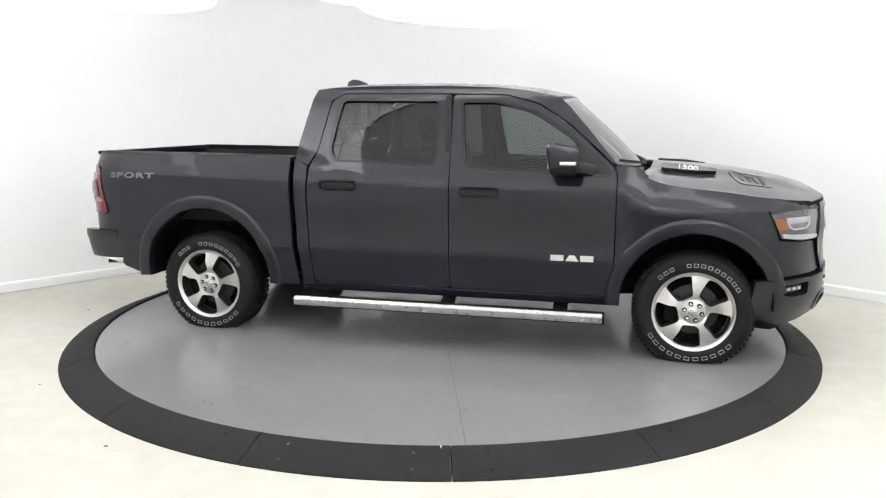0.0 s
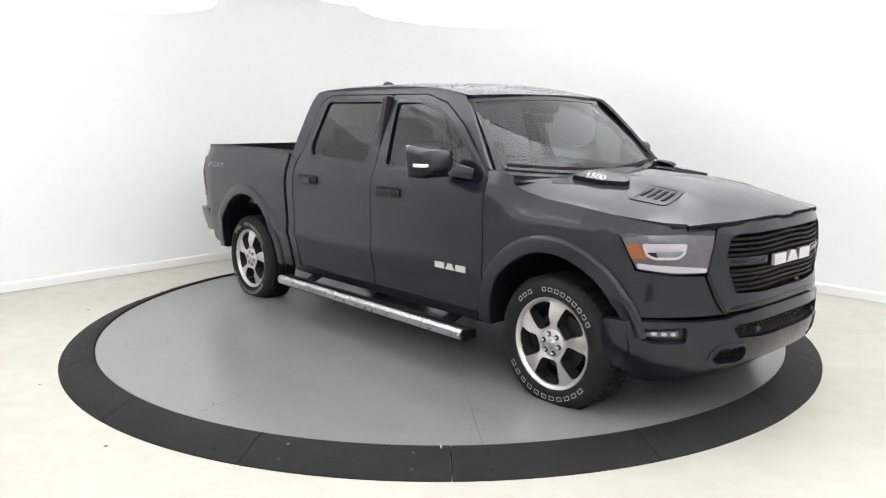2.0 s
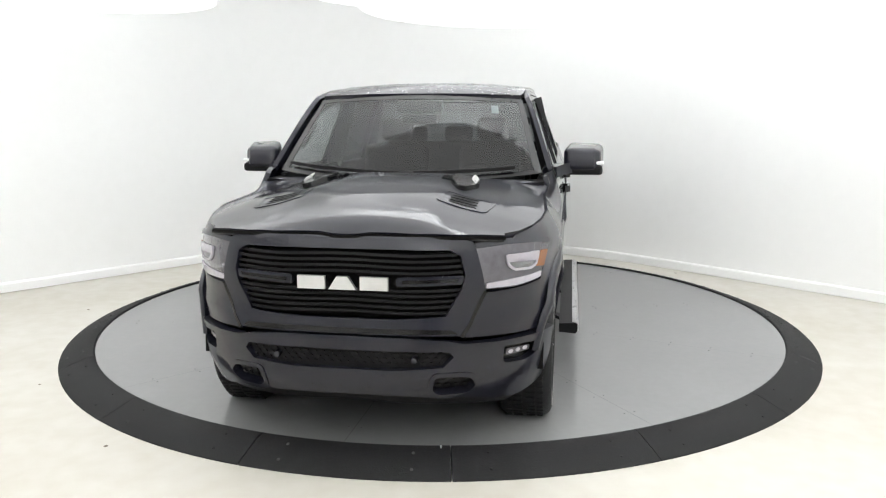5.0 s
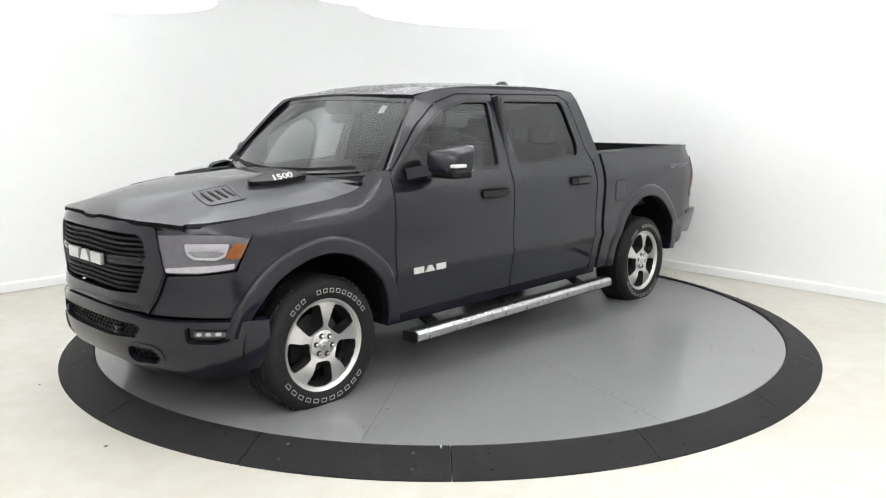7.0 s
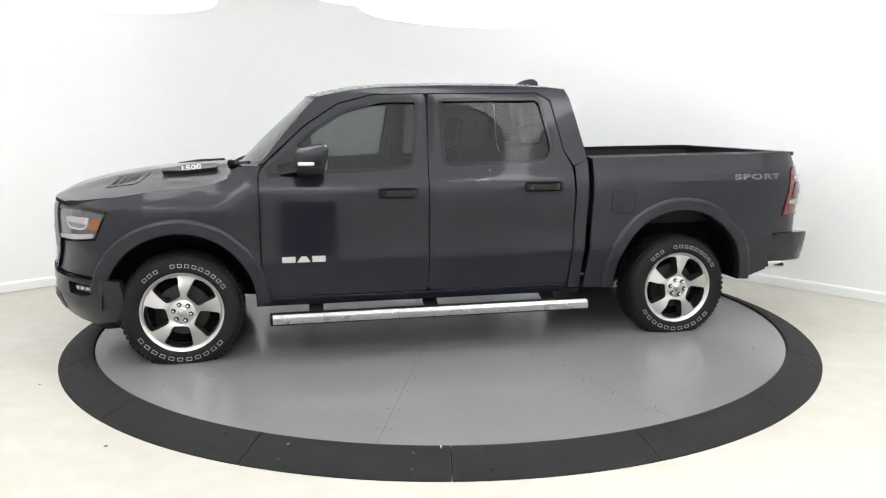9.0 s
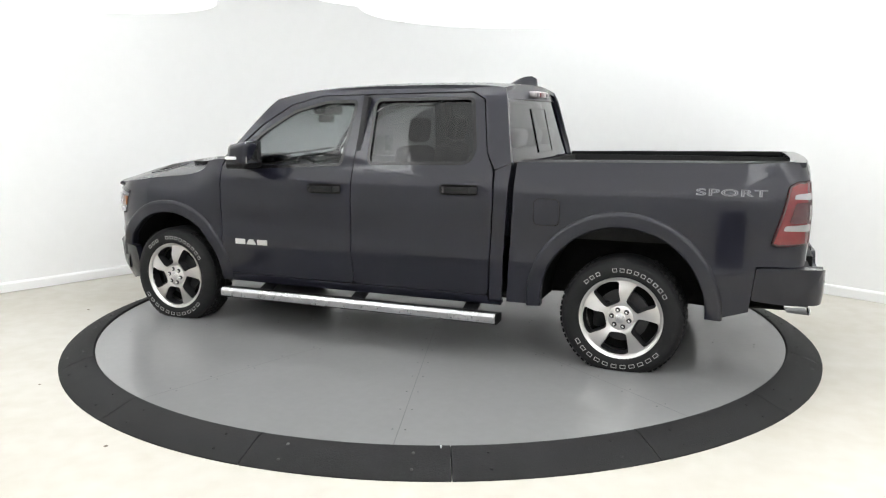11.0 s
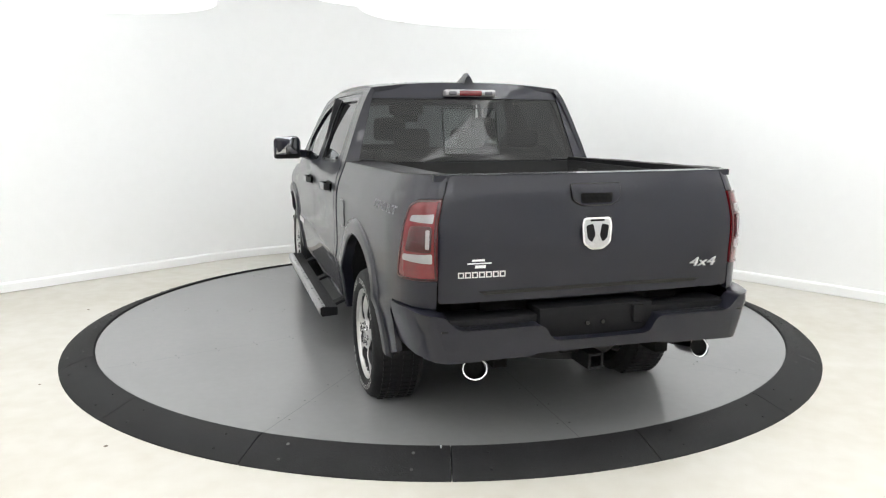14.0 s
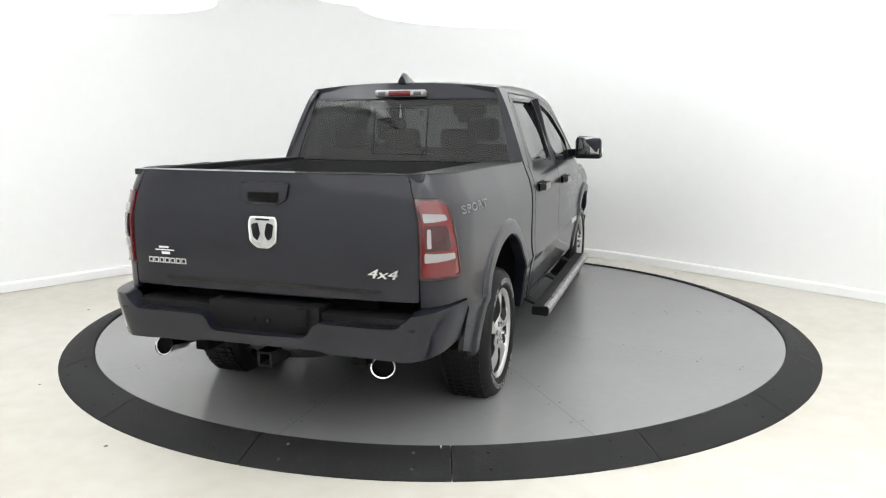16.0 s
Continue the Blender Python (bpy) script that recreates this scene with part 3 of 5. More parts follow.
rear_pane = [(-0.78, 0.10), (0.78, 0.10), (0.79, 0.985), (-0.79, 0.985)]
slide_hole = [(-0.190, 0.20), (0.190, 0.20), (0.213, 0.84), (-0.213, 0.84)]
rear_glass = pane("rear_window", panel(rear_pane, back_glass, 0.1, 0.0, holes=[slide_hole]), GLASS_DARK, truck, "dark privacy rear window with a sliding pane")
part("slider_frame", panel(grown(slide_hole, 0.012), back_glass, 0.2, 0.012, holes=[slide_hole], offset=0.008), GLOSSBLACK, rear_glass, "black frame of the sliding pane")
pane("sliding_pane", panel(slide_hole, back_glass, 0.2, 0.0, offset=0.004), GLASS_SLIDE, rear_glass)
cab_back = panel([(-0.90, -0.9), (0.90, -0.9), (0.90, 0.06), (0.80, 0.09), (-0.80, 0.09), (-0.90, 0.06)], lambda y, t: (-0.925 + 0.03 * (y / 0.8) ** 2, y, 1.30 + 0.5 * t), 0.1, 0.03)
part("cab_back_panel", cab_back, PAINT, truck)
head = panel([(-0.715, 0.0), (0.715, 0.0), (0.69, 1.0), (-0.69, 1.0)], lambda y, t: (-0.835 + 0.03 * t + 0.045 * (y / 0.7) ** 2, y, 1.79 + t * (roof(y, -0.79)[2] - 1.79 + 0.002)), (0.1, 0.5), 0.03)
part("roof_rear_edge", head, PAINT, truck)
both("rear_pillar", lambda: panel([(0.0, 0.0), (0.0, 1.0), (1.0, 1.0), (1.0, 0.0)],
                                  lambda s, t: tuple(Vector((-0.90 + 0.115 * t, side_width(1.35 + 0.49 * t) - 0.004, 1.35 + 0.49 * t)).lerp(Vector(back_glass(0.775, 0.10 + 0.88 * t)) + Vector((-0.006, 0, 0)), s)), 0.2, -0.02), PAINT)

hood_mid = table([(1.4, 1.320), (1.66, 1.313), (1.9, 1.303), (2.2, 1.283), (2.45, 1.250), (2.65, 1.218), (2.78, 1.190), (2.85, 1.160), (2.9, 1.125), (3.0, 1.05)])


def hood_half(x):
    return skin(nose_x(x), hood_edge(x))[1] - 0.012


hood_wide = table([(1.5, 0.89), (2.0, 0.885), (2.3, 0.885), (2.5, 0.875), (2.7, 0.85), (2.9, 0.83), (3.0, 0.82)])


def smooth01(f):
    f = min(1.0, max(0.0, f))
    return f * f * (3 - 2 * f)


def hood(y, x):
    e, m = hood_edge(x), hood_mid(x)
    w = hood_wide(x)
    k = min(1.0, abs(y) / w)
    z = e + (m - e) * (1 - k ** (2.5 - 0.8 * smooth01((x - 2.0) / 0.85)))
    # raised middle with a soft shoulder
    sh = 0.40 + 0.10 * (x - 2.2)
    dome = 1 / (1 + math.exp((abs(y) - sh) / 0.030))
    z += 0.024 * dome * smooth01((2.95 - x) / 0.5) - 0.010
    return (x, y, z)


hood_side = [(hood_half(x), x) for x in (1.70, 1.74, 1.80, 1.9, 2.05, 2.2, 2.35, 2.5, 2.62, 2.70)]
front_edge = [(0.74, 2.722), (0.66, 2.770), (0.58, 2.810), (0.50, 2.841), (0.35, 2.868), (0.12, 2.879), (0.06, 2.891), (0.0, 2.893)]
half = [(0.0, 1.715), (0.3, 1.70), (0.6, 1.655), (0.78, 1.635), (0.86, 1.645), (0.90, 1.665)] + hood_side + front_edge
hood_plan = half + [(-y, x) for y, x in half[-2:0:-1]]
bonnet = part("hood", panel(hood_plan, hood, 0.045, 0.034), PAINT, truck, "wet dark hood with a raised middle")
# dark strip added over the hood's lip, for the shade of its shut line
lip = [Vector(hood(y, x)) + Vector((-0.001, 0, -0.015)) for y, x in front_edge]
lip = lip + [Vector((p.x, -p.y, p.z)) for p in lip[-2::-1]]
part("hood_shut_line", sweep([tuple(p) for p in lip], [(-0.006, -0.008), (0.006, -0.008), (0.006, 0.008), (-0.006, 0.008)]), DARK, bonnet, "dark strip for the shaded shut line under the hood edge")
cowl = panel([(-0.88, 1.42), (0.88, 1.42), (0.88, 1.66), (0.6, 1.70), (0, 1.76), (-0.6, 1.70), (-0.88, 1.66)], lambda y, x: (x, y, 1.245 + 0.03 * (y / 0.88) ** 2), 0.1, 0.02)
part("cowl", cowl, TRIM, truck, "black plastic cowl under the wipers")
for sg in (1, -1):
    # dark air vent and numbered badge on each side of the hood
    m = lambda u, v: hood(sg * u, v)
    vent_out = rounded([(0.36, 2.22), (0.66, 2.28), (0.62, 2.50), (0.36, 2.47)], 0.04, 4)
    part("hood_vent_rim", panel(vent_out, m, 0.1, 0.008 * sg, holes=[grown(vent_out, -0.03)], offset=0.004 * sg), PAINT, bonnet)
    part("hood_vent", panel(grown(vent_out, -0.028), m, 0.1, 0.0, offset=0.002 * sg), PAINT, bonnet, "dark slotted hood vent")
    # raised black strips stand in for the shade inside open slots
    for k in range(4):
        x0 = 2.29 + 0.045 * k
        part("vent_slot_shade", panel([(0.42, x0), (0.565, x0 + 0.010), (0.565, x0 + 0.028), (0.42, x0 + 0.018)], m, 0.2, 0.003 * sg, offset=0.005 * sg), TRIM, bonnet)
    bulge = rounded([(0.36, 1.76), (0.50, 1.76), (0.525, 1.98), (0.47, 2.14), (0.42, 2.14), (0.36, 1.98)], 0.02, 3)
    pod = part("badge_pod", panel(bulge, m, 0.1, 0.04 * sg, offset=0.028 * sg), GLOSSBLACK, bonnet, "black badge pod on the hood")
    a = Vector(hood(sg * 0.47, 1.95))
    words = text_mesh("1500", 0.040, 0.003)
    for v in words.verts:
        v.co.x *= 1.35
    run = Vector((1.0 if sg < 0 else -1.0, 0, -0.1 if sg < 0 else 0.1)).normalized()
    nor = Vector((0.0, sg * 0.75, 0.66)).normalized()
    up = nor.cross(run).normalized()
    basis = Matrix((run, up, run.cross(up))).transposed().to_4x4()
    placed(words, Matrix.Translation(a + Vector((-0.01, sg * 0.030, 0.036))) @ basis)
    part("numerals", words, LETTER, pod, "white raised 1500 numerals", 0)
    for k in range(5):
        x0 = 1.78 + 0.035 * k
        part("pod_slat", panel([(0.30, x0), (0.355, x0), (0.355, x0 + 0.018), (0.30, x0 + 0.018)], m, 0.2, 0.01 * sg, offset=0.012 * sg), GLOSSBLACK, bonnet)

# wipers
for sg in (1, -1):
    pts = [Vector(screen(sg * 0.80 * (1 - t) + 0.02 * t, 0.085 - 0.02 * t)) + Vector((0.018, 0, 0.018)) for t in [k / 10 for k in range(11)]]
    if sg > 0:
        pts = [Vector(screen(0.70 - 0.66 * k / 10, 0.07)) + Vector((0.018, 0, 0.018)) for k in range(11)]
    wiper = part("wiper", sweep([tuple(p) for p in pts], [(-0.008, -0.008), (0.008, -0.008), (0.004, 0.012), (-0.004, 0.012)]), TRIM, truck, "black wiper arm and blade")
    e = pts[-1]
    part("wiper_pivot", box(bmesh.new(), e + Vector((-0.03, -0.04, -0.05)), e + Vector((0.06, 0.04, 0.012)), 0.012), TRIM, wiper)

# -- nose: grille, lamps, bumper --
NU = lambda y: nose_u(abs(y)) if y >= 0 else 2 * U_NOSE - nose_u(abs(y))
ctr = lambda pts: [(NU(y), z) for y, z in pts]
sym = lambda pts: pts + [(-y, z) for y, z in pts[::-1]]
surround_out = sym([(0.0, 1.094), (0.06, 1.096), (0.12, 1.106), (0.45, 1.102), (0.56, 1.094), (0.605, 1.078), (0.645, 0.93), (0.660, 0.845), (0.552, 0.640), (0.25, 0.648), (0.0, 0.650)])
surround_out = [p for i, p in enumerate(surround_out) if i == 0 or p != surround_out[i - 1]][:-1]
grille_hole = sym([(0.25, 1.050), (0.50, 1.046), (0.545, 1.02), (0.570, 0.93), (0.555, 0.87), (0.480, 0.735), (0.25, 0.722)])
part("grille_surround", panel(ctr(surround_out)[::-1], skin, (0.05, 0.05), 0.03, holes=[ctr(grille_hole)], offset=0.016), PAINT, truck)
# black strip laid on the surround, as shade of the gap above the bumper
part("grille_gap_shade", panel(ctr(sym([(0.25, 0.678), (0.50, 0.672), (0.535, 0.650), (0.25, 0.652)])), skin, 0.08, 0.006, offset=0.0185), GLOSSBLACK, truck, "dark strip for the shaded gap under the grille")
grille = part("grille", panel(ctr(grille_hole), skin, 0.08, 0.0, offset=-0.045), DARK, truck, "black grille with fine horizontal bars")
for k, z in enumerate((0.752, 0.780, 0.808, 0.836, 0.860, 0.945, 0.972, 0.999, 1.026)):
    w = 0.555 - max(0.0, 0.86 - z) * 0.50
    n = 24
    path = []
    for i in range(n + 1):
        y = w - 2 * w * i / n
        x, yy, zz = skin(NU(y), z + 0.004 * math.cos(y * 9))
        path.append((x - 0.012, yy, zz))
    part("grille_bar", sweep(path, [(-0.014, -0.006), (0.010, -0.003), (0.010, 0.003), (-0.014, 0.008)]), TRIM, grille)
for sg in (1, -1):
    fin = rounded([(NU(sg * 0.255), 0.880), (NU(sg * 0.56), 0.888), (NU(sg * 0.567), 0.930), (NU(sg * 0.255), 0.925)], 0.015, 3)
    part("grille_wing", panel(fin, skin, 0.1, 0.03, offset=0.006), PAINT, grille, "body-coloured bar in the grille")
    core = [(NU(sg * 0.285), 0.895), (NU(sg * 0.535), 0.902), (NU(sg * 0.54), 0.916), (NU(sg * 0.285), 0.911)]
    part("grille_wing_slot", panel(core, skin, 0.1, 0.004, offset=0.010), GLOSSBLACK, grille)


def block_badge(parent, width, height, depth, m, n=3):
    """A brand badge as plain bright wedges."""
    w = width / n
    for k in range(n):
        x0 = -width / 2 + k * w + w * 0.06
        x1 = x0 + w * 0.88
        bm = bmesh.new()
        if k == 1:
            pts = [(x0, 0), (x0 + 0.26 * w, height), (x1 - 0.26 * w, height), (x1, 0)]
        else:
            pts = [(x0, 0), (x0, height), (x1, height), (x1, 0)]
        lo = [bm.verts.new((x, y - height / 2, 0)) for x, y in pts]
        f = bm.faces.new(lo)
        top = bmesh.ops.extrude_face_region(bm, geom=[f])["geom"]
        for v in top:
            if isinstance(v, bmesh.types.BMVert):
                v.co.z += depth
        placed(bm, m)
        part("badge_block", bm, BADGE, parent, "bright chrome badge shape", 0)


face_front = Matrix(((0, 0, 1, 0), (1, 0, 0, 0), (0, 1, 0, 0), (0, 0, 0, 1)))
block_badge(grille, 0.455, 0.062, 0.02, Matrix.Translation((2.922, 0, 0.895)) @ face_front)

for sg in (1, -1):
    sk = skin if sg > 0 else flip(skin)
    lens = rounded([(nose_x(2.445), 1.050), (nose_x(2.56), 1.070), (nose_u(0.76), 1.078), (nose_u(0.612), 1.066), (nose_u(0.657), 0.856), (nose_u(0.80), 0.852), (nose_x(2.60), 0.862), (nose_x(2.525), 0.872)], 0.012, 3)
    lamp = part("headlight", panel(lens, sk, 0.05, 0.05 * sg, offset=0.004 * sg), LAMPBASE, truck, "grey headlight unit with bright inner frame")
    brow = [(nose_x(2.435), 1.05), (nose_x(2.56), 1.074), (nose_u(0.76), 1.084), (nose_u(0.612), 1.072), (nose_u(0.618), 1.048), (nose_u(0.76), 1.056), (nose_x(2.56), 1.050), (nose_x(2.46), 1.032)]
    part("lamp_brow", panel(brow, sk, 0.06, 0.012 * sg, offset=0.009 * sg), PAINT, lamp)
    amber = rounded([(nose_x(2.468), 1.005), (nose_x(2.53), 1.008), (nose_x(2.575), 0.935), (nose_x(2.50), 0.925)], 0.01, 3)
    part("amber_marker", panel(amber, sk, 0.06, 0.008 * sg, offset=0.010 * sg), AMBER, lamp, "amber side marker")
    ring_o = rounded([(nose_x(2.548), 1.010), (nose_u(0.745), 1.012), (nose_u(0.757), 0.955), (nose_u(0.785), 0.930), (nose_x(2.60), 0.925), (nose_x(2.565), 0.945)], 0.015, 3)
    part("lamp_frame", panel(ring_o, sk, 0.06, 0.010 * sg, holes=[grown(ring_o, -0.013)], offset=0.014 * sg), STRIP, lamp, "bright headlamp frame")
    part("projector", panel(grown(ring_o, -0.014), sk, 0.06, 0.0, offset=0.009 * sg), REFLECTOR, lamp, "silvery reflector")
    strip = rounded([(nose_x(2.525), 0.905), (nose_x(2.60), 0.898), (nose_u(0.80), 0.895), (nose_u(0.665), 0.885), (nose_u(0.662), 0.862), (nose_u(0.80), 0.860), (nose_x(2.60), 0.868), (nose_x(2.53), 0.878)], 0.008, 3)
    part("light_strip", panel(strip, sk, 0.06, 0.010 * sg, offset=0.012 * sg), STRIP, lamp, "pale lower light strip")

for sg in (1, -1):
    # dark joint between the grille surround and the fender
    pts = [Vector(skin(NU(sg * (0.662 - 0.104 * k / 8)), 0.850 - 0.212 * k / 8)) + Vector((0.014, 0, 0)) for k in range(9)]
    part("surround_joint", sweep([tuple(p) for p in pts], [(-0.006, -0.012), (0.006, -0.012), (0.006, 0.006), (-0.006, 0.006)]), GLOSSBLACK, truck, "dark joint beside the grille surround")
bump_out = sym([(0.0, 0.640), (0.30, 0.638), (0.50, 0.618), (0.56, 0.606), (0.70, 0.600), (0.80, 0.600), (0.90, 0.598), (0.965, 0.592), (0.97, 0.44), (0.955, 0.325), (0.86, 0.285), (0.74, 0.300), (0.62, 0.335), (0.30, 0.360), (0.0, 0.362)])
bump_out = [p for i, p in enumerate(bump_out) if i == 0 or p != bump_out[i - 1]][:-1]
slot = sym([(0.25, 0.578), (0.50, 0.572), (0.525, 0.545), (0.48, 0.495), (0.25, 0.482)])
intake = rounded([(0.445, 0.45), (0.60, 0.445), (0.635, 0.41), (0.60, 0.372), (0.47, 0.366), (0.432, 0.39)], 0.02, 3)
fog = rounded([(0.745, 0.575), (0.90, 0.56), (0.905, 0.50), (0.86, 0.475), (0.75, 0.485)], 0.02, 3)
holes = [ctr(slot)] + [ctr([(sg * y, z) for y, z in q]) for sg in (1, -1) for q in (intake, fog)]
bumper = part("front_bumper", panel(ctr(bump_out)[::-1], skin, (0.05, 0.045), 0.05, holes=holes, offset=0.030), PAINT, truck)
part("bumper_grille", panel(ctr(grown(slot, 0.015)), skin, 0.08, 0.0, offset=-0.005), TRIM, bumper, "black mesh in the bumper slot")
for k in range(24):
    y = -0.48 + 0.96 * k / 23
    for z in (0.507, 0.530, 0.553):
        cell = [(NU(y + (0.01 if z == 0.530 else -0.01)) + 0.013 * math.cos(a), z + 0.009 * math.sin(a)) for a in [math.pi / 3 * i for i in range(6)]]
        part("mesh_cell", panel(cell, skin, 0.2, 0.006, offset=0.004), TRIM, bumper)
for sg in (1, -1):
    part("intake_mesh", panel(ctr([(sg * y, z) for y, z in grown(intake, 0.012)]), skin, 0.1, 0.0, offset=-0.01), TRIM, bumper)
    for k in range(4):
        for z in (0.392, 0.424):
            y = sg * (0.465 + 0.043 * k)
            cell = [(NU(y) + 0.015 * math.cos(a), z + 0.011 * math.sin(a)) for a in [math.pi / 3 * i for i in range(6)]]
            part("mesh_cell", panel(cell, skin, 0.2, 0.006, offset=0.0), TRIM, bumper)
    rim = [(sg * y, z) for y, z in intake]
    part("intake_rim", panel(ctr(grown(rim, 0.022)), skin, 0.06, 0.01, holes=[ctr(rim)], offset=0.037), PAINT, bumper)
    part("fog_recess", panel(ctr([(sg * y, z) for y, z in grown(fog, 0.012)]), skin, 0.1, 0.0, offset=-0.008), GLOSSBLACK, bumper)
    lampf = part("fog_lamp", panel(ctr([(sg * y, z) for y, z in rounded([(0.775, 0.545), (0.885, 0.535), (0.885, 0.508), (0.775, 0.512)], 0.008, 2)]), skin, 0.1, 0.01, offset=0.004), LAMPBASE, bumper, "slim fog lamp")
    for k in range(3):
        y = 0.795 + 0.033 * k
        part("fog_led", panel(ctr([(sg * (y + 0.011 * math.cos(a)), 0.526 + 0.010 * math.sin(a)) for a in [math.pi / 4 * i for i in range(8)]]), skin, 0.2, 0.003, offset=0.007), STRIP, lampf)
    bm = turn_profile([(0.0001, 0.01), (0.014, 0.01), (0.017, 0.0), (0.017, -0.03)], 16, "x")
    placed(bm, Matrix.Translation(Vector(skin(NU(sg * 0.35), 0.532)) + Vector((0.022, 0, 0))))
    part("parking_sensor", bm, PAINT, bumper)
for y in (-0.17, -0.02, 0.13):
    for z in (0.395,):
        bm = turn_profile([(0.0001, 0.004), (0.005, 0.003), (0.006, -0.004)], 8, "x")
        placed(bm, Matrix.Translation(Vector(skin(NU(y), z)) + Vector((0.030, 0, 0))))
        part("plug", bm, TRIM, bumper)
valance = sym([(0.0, 0.37), (0.5, 0.36), (0.80, 0.31), (0.93, 0.32), (0.94, 0.235), (0.85, 0.205), (0.55, 0.255), (0.0, 0.285)])
valance = [p for i, p in enumerate(valance) if i == 0 or p != valance[i - 1]][:-1]
part("air_dam", panel(ctr(valance)[::-1], skin, 0.06, 0.03, offset=-0.02), TRIM, truck, "black plastic air dam")

# -- tail: lamps, bumper, pipes --
TU = lambda y: tail_u(abs(y)) if y >= 0 else 2 * U_TAIL - tail_u(abs(y))
tctr = lambda pts: [(TU(y), z) for y, z in pts]
for sg in (1, -1):
    sk = skin if sg > 0 else flip(skin)
    lens = rounded([(tail_u(0.839), 1.279), (tail_u(0.86), 1.278), (tail_x(-2.703), 1.272), (tail_x(-2.660), 1.247), (tail_x(-2.572), 0.905), (tail_x(-2.605), 0.891), (tail_u(0.839), 0.900)], 0.012, 3)
    tl = part("tail_light", panel(lens[::-1], sk, 0.05, 0.05 * sg, offset=0.006 * sg), RED, truck, "red tail light with clear bands")
    for z0, z1, a, b in ((1.168, 1.205, -2.690, 0.862), (0.980, 1.020, -2.640, 0.862)):
        q = rounded([(tail_u(b), z0), (tail_u(b), z1 + 0.008), (tail_u(0.89), z1 + 0.004), (tail_x(a) - 0.0, z1 - 0.004), (tail_x(a + 0.008), z0 + 0.006)], 0.008, 2)
        part("clear_band", panel(q, sk, 0.06, 0.006 * sg, offset=0.011 * sg), CLEAR, tl, "clear reversing lens")
    q = rounded([(tail_u(0.866), 1.034), (tail_u(0.866), 1.156), (tail_x(-2.690), 1.152), (tail_x(-2.660), 1.032)], 0.015, 3)
    part("brake_lens", panel(q, sk, 0.06, 0.006 * sg, offset=0.012 * sg), REDDARK, tl, "dark red inner lens")
    q2 = rounded([(tail_u(0.874), 1.05), (tail_u(0.874), 1.14), (tail_u(0.890), 1.14), (tail_u(0.890), 1.05)], 0.006, 2)
    part("sensor_window", panel(q2, sk, 0.06, 0.004 * sg, offset=0.016 * sg), CLEAR, tl)
    q3 = rounded([(tail_u(0.842), 1.279), (tail_u(0.86), 1.278), (tail_x(-2.703), 1.272), (tail_x(-2.660), 1.247), (tail_x(-2.572), 0.905), (tail_x(-2.605), 0.891), (tail_u(0.842), 0.900)], 0.012, 3)
    part("lens_rim", panel(q3[::-1], sk, 0.06, 0.01 * sg, holes=[grown(q3, -0.010)], offset=0.010 * sg), REDDARK, tl)

# handle, badge, lettering and creases of the tailgate
handle = rounded([(TU(0.148), 1.335), (TU(-0.148), 1.335), (TU(-0.135), 1.262), (TU(-0.085), 1.237), (TU(0.085), 1.237), (TU(0.135), 1.262)], 0.015, 3)
# black backing sheet draws the shade round the handle's rim
part("handle_shadow", panel(grown(handle, 0.007), skin, 0.1, 0.004, offset=0.003), GLOSSBLACK, gate, "dark rim for the shade round the handle")
hd = part("gate_handle", panel(handle, skin, 0.1, 0.012, offset=0.012), PAINT, gate, "body-coloured tailgate handle")
# flat raised patch, coloured dark like the shaded grip hollow
part("handle_recess_shade", panel(rounded([(TU(0.095), 1.292), (TU(-0.095), 1.292), (TU(-0.085), 1.246), (TU(0.085), 1.246)], 0.01, 3), skin, 0.1, 0.003, offset=0.0155), DARK, hd, "dark patch for the shade in the grip recess")
shield = rounded([(TU(0.075), 1.175), (TU(-0.075), 1.175), (TU(-0.085), 1.14), (TU(-0.078), 1.05), (TU(-0.035), 1.018), (TU(0.035), 1.018), (TU(0.078), 1.05), (TU(0.085), 1.14)], 0.015, 3)
bd = part("gate_badge", panel(shield, skin, 0.1, 0.012, offset=0.014), CHROME, gate, "chrome shield badge")
part("badge_field", panel(grown(shield, -0.010), skin, 0.1, 0.002, offset=0.0155), SATIN, bd)
for q in (rounded([(TU(0.065), 1.135), (TU(0.025), 1.145), (TU(0.012), 1.09), (TU(0.03), 1.055), (TU(0.055), 1.075)], 0.01, 3), rounded([(TU(-0.065), 1.135), (TU(-0.025), 1.145), (TU(-0.012), 1.09), (TU(-0.03), 1.055), (TU(-0.055), 1.075)], 0.01, 3),
          rounded([(TU(0.04), 1.165), (TU(-0.04), 1.165), (TU(-0.04), 1.155), (TU(0.04), 1.155)], 0.003, 2)):
    part("badge_relief", panel(q, skin, 0.1, 0.002, offset=0.017), TRIM, bd)
# flat black band paints the shade that lies in the gate's crease
crease = [(TU(0.63), 0.838), (TU(0.3), 0.842), (TU(-0.3), 0.842), (TU(-0.65), 0.835), (TU(-0.62), 0.818), (TU(-0.3), 0.823), (TU(0.3), 0.823), (TU(0.60), 0.819)]
part("gate_crease_shade", panel(crease, skin, 0.1, 0.004, offset=0.004), GLOSSBLACK, gate, "dark strip for the shade in the stamped crease")
face_rear = Matrix(((0, 0, -1, 0), (-1, 0, 0, 0), (0, 1, 0, 0), (0, 0, 0, 1)))
words = text_mesh("4x4", 0.046, 0.004, shear=0.25)
for v in words.verts:
    v.co.x *= 1.6
part("lettering", placed(words, Matrix.Translation((-2.779, -0.620, 0.918)) @ face_rear), BADGE, gate, "chrome 4x4 lettering", 0)
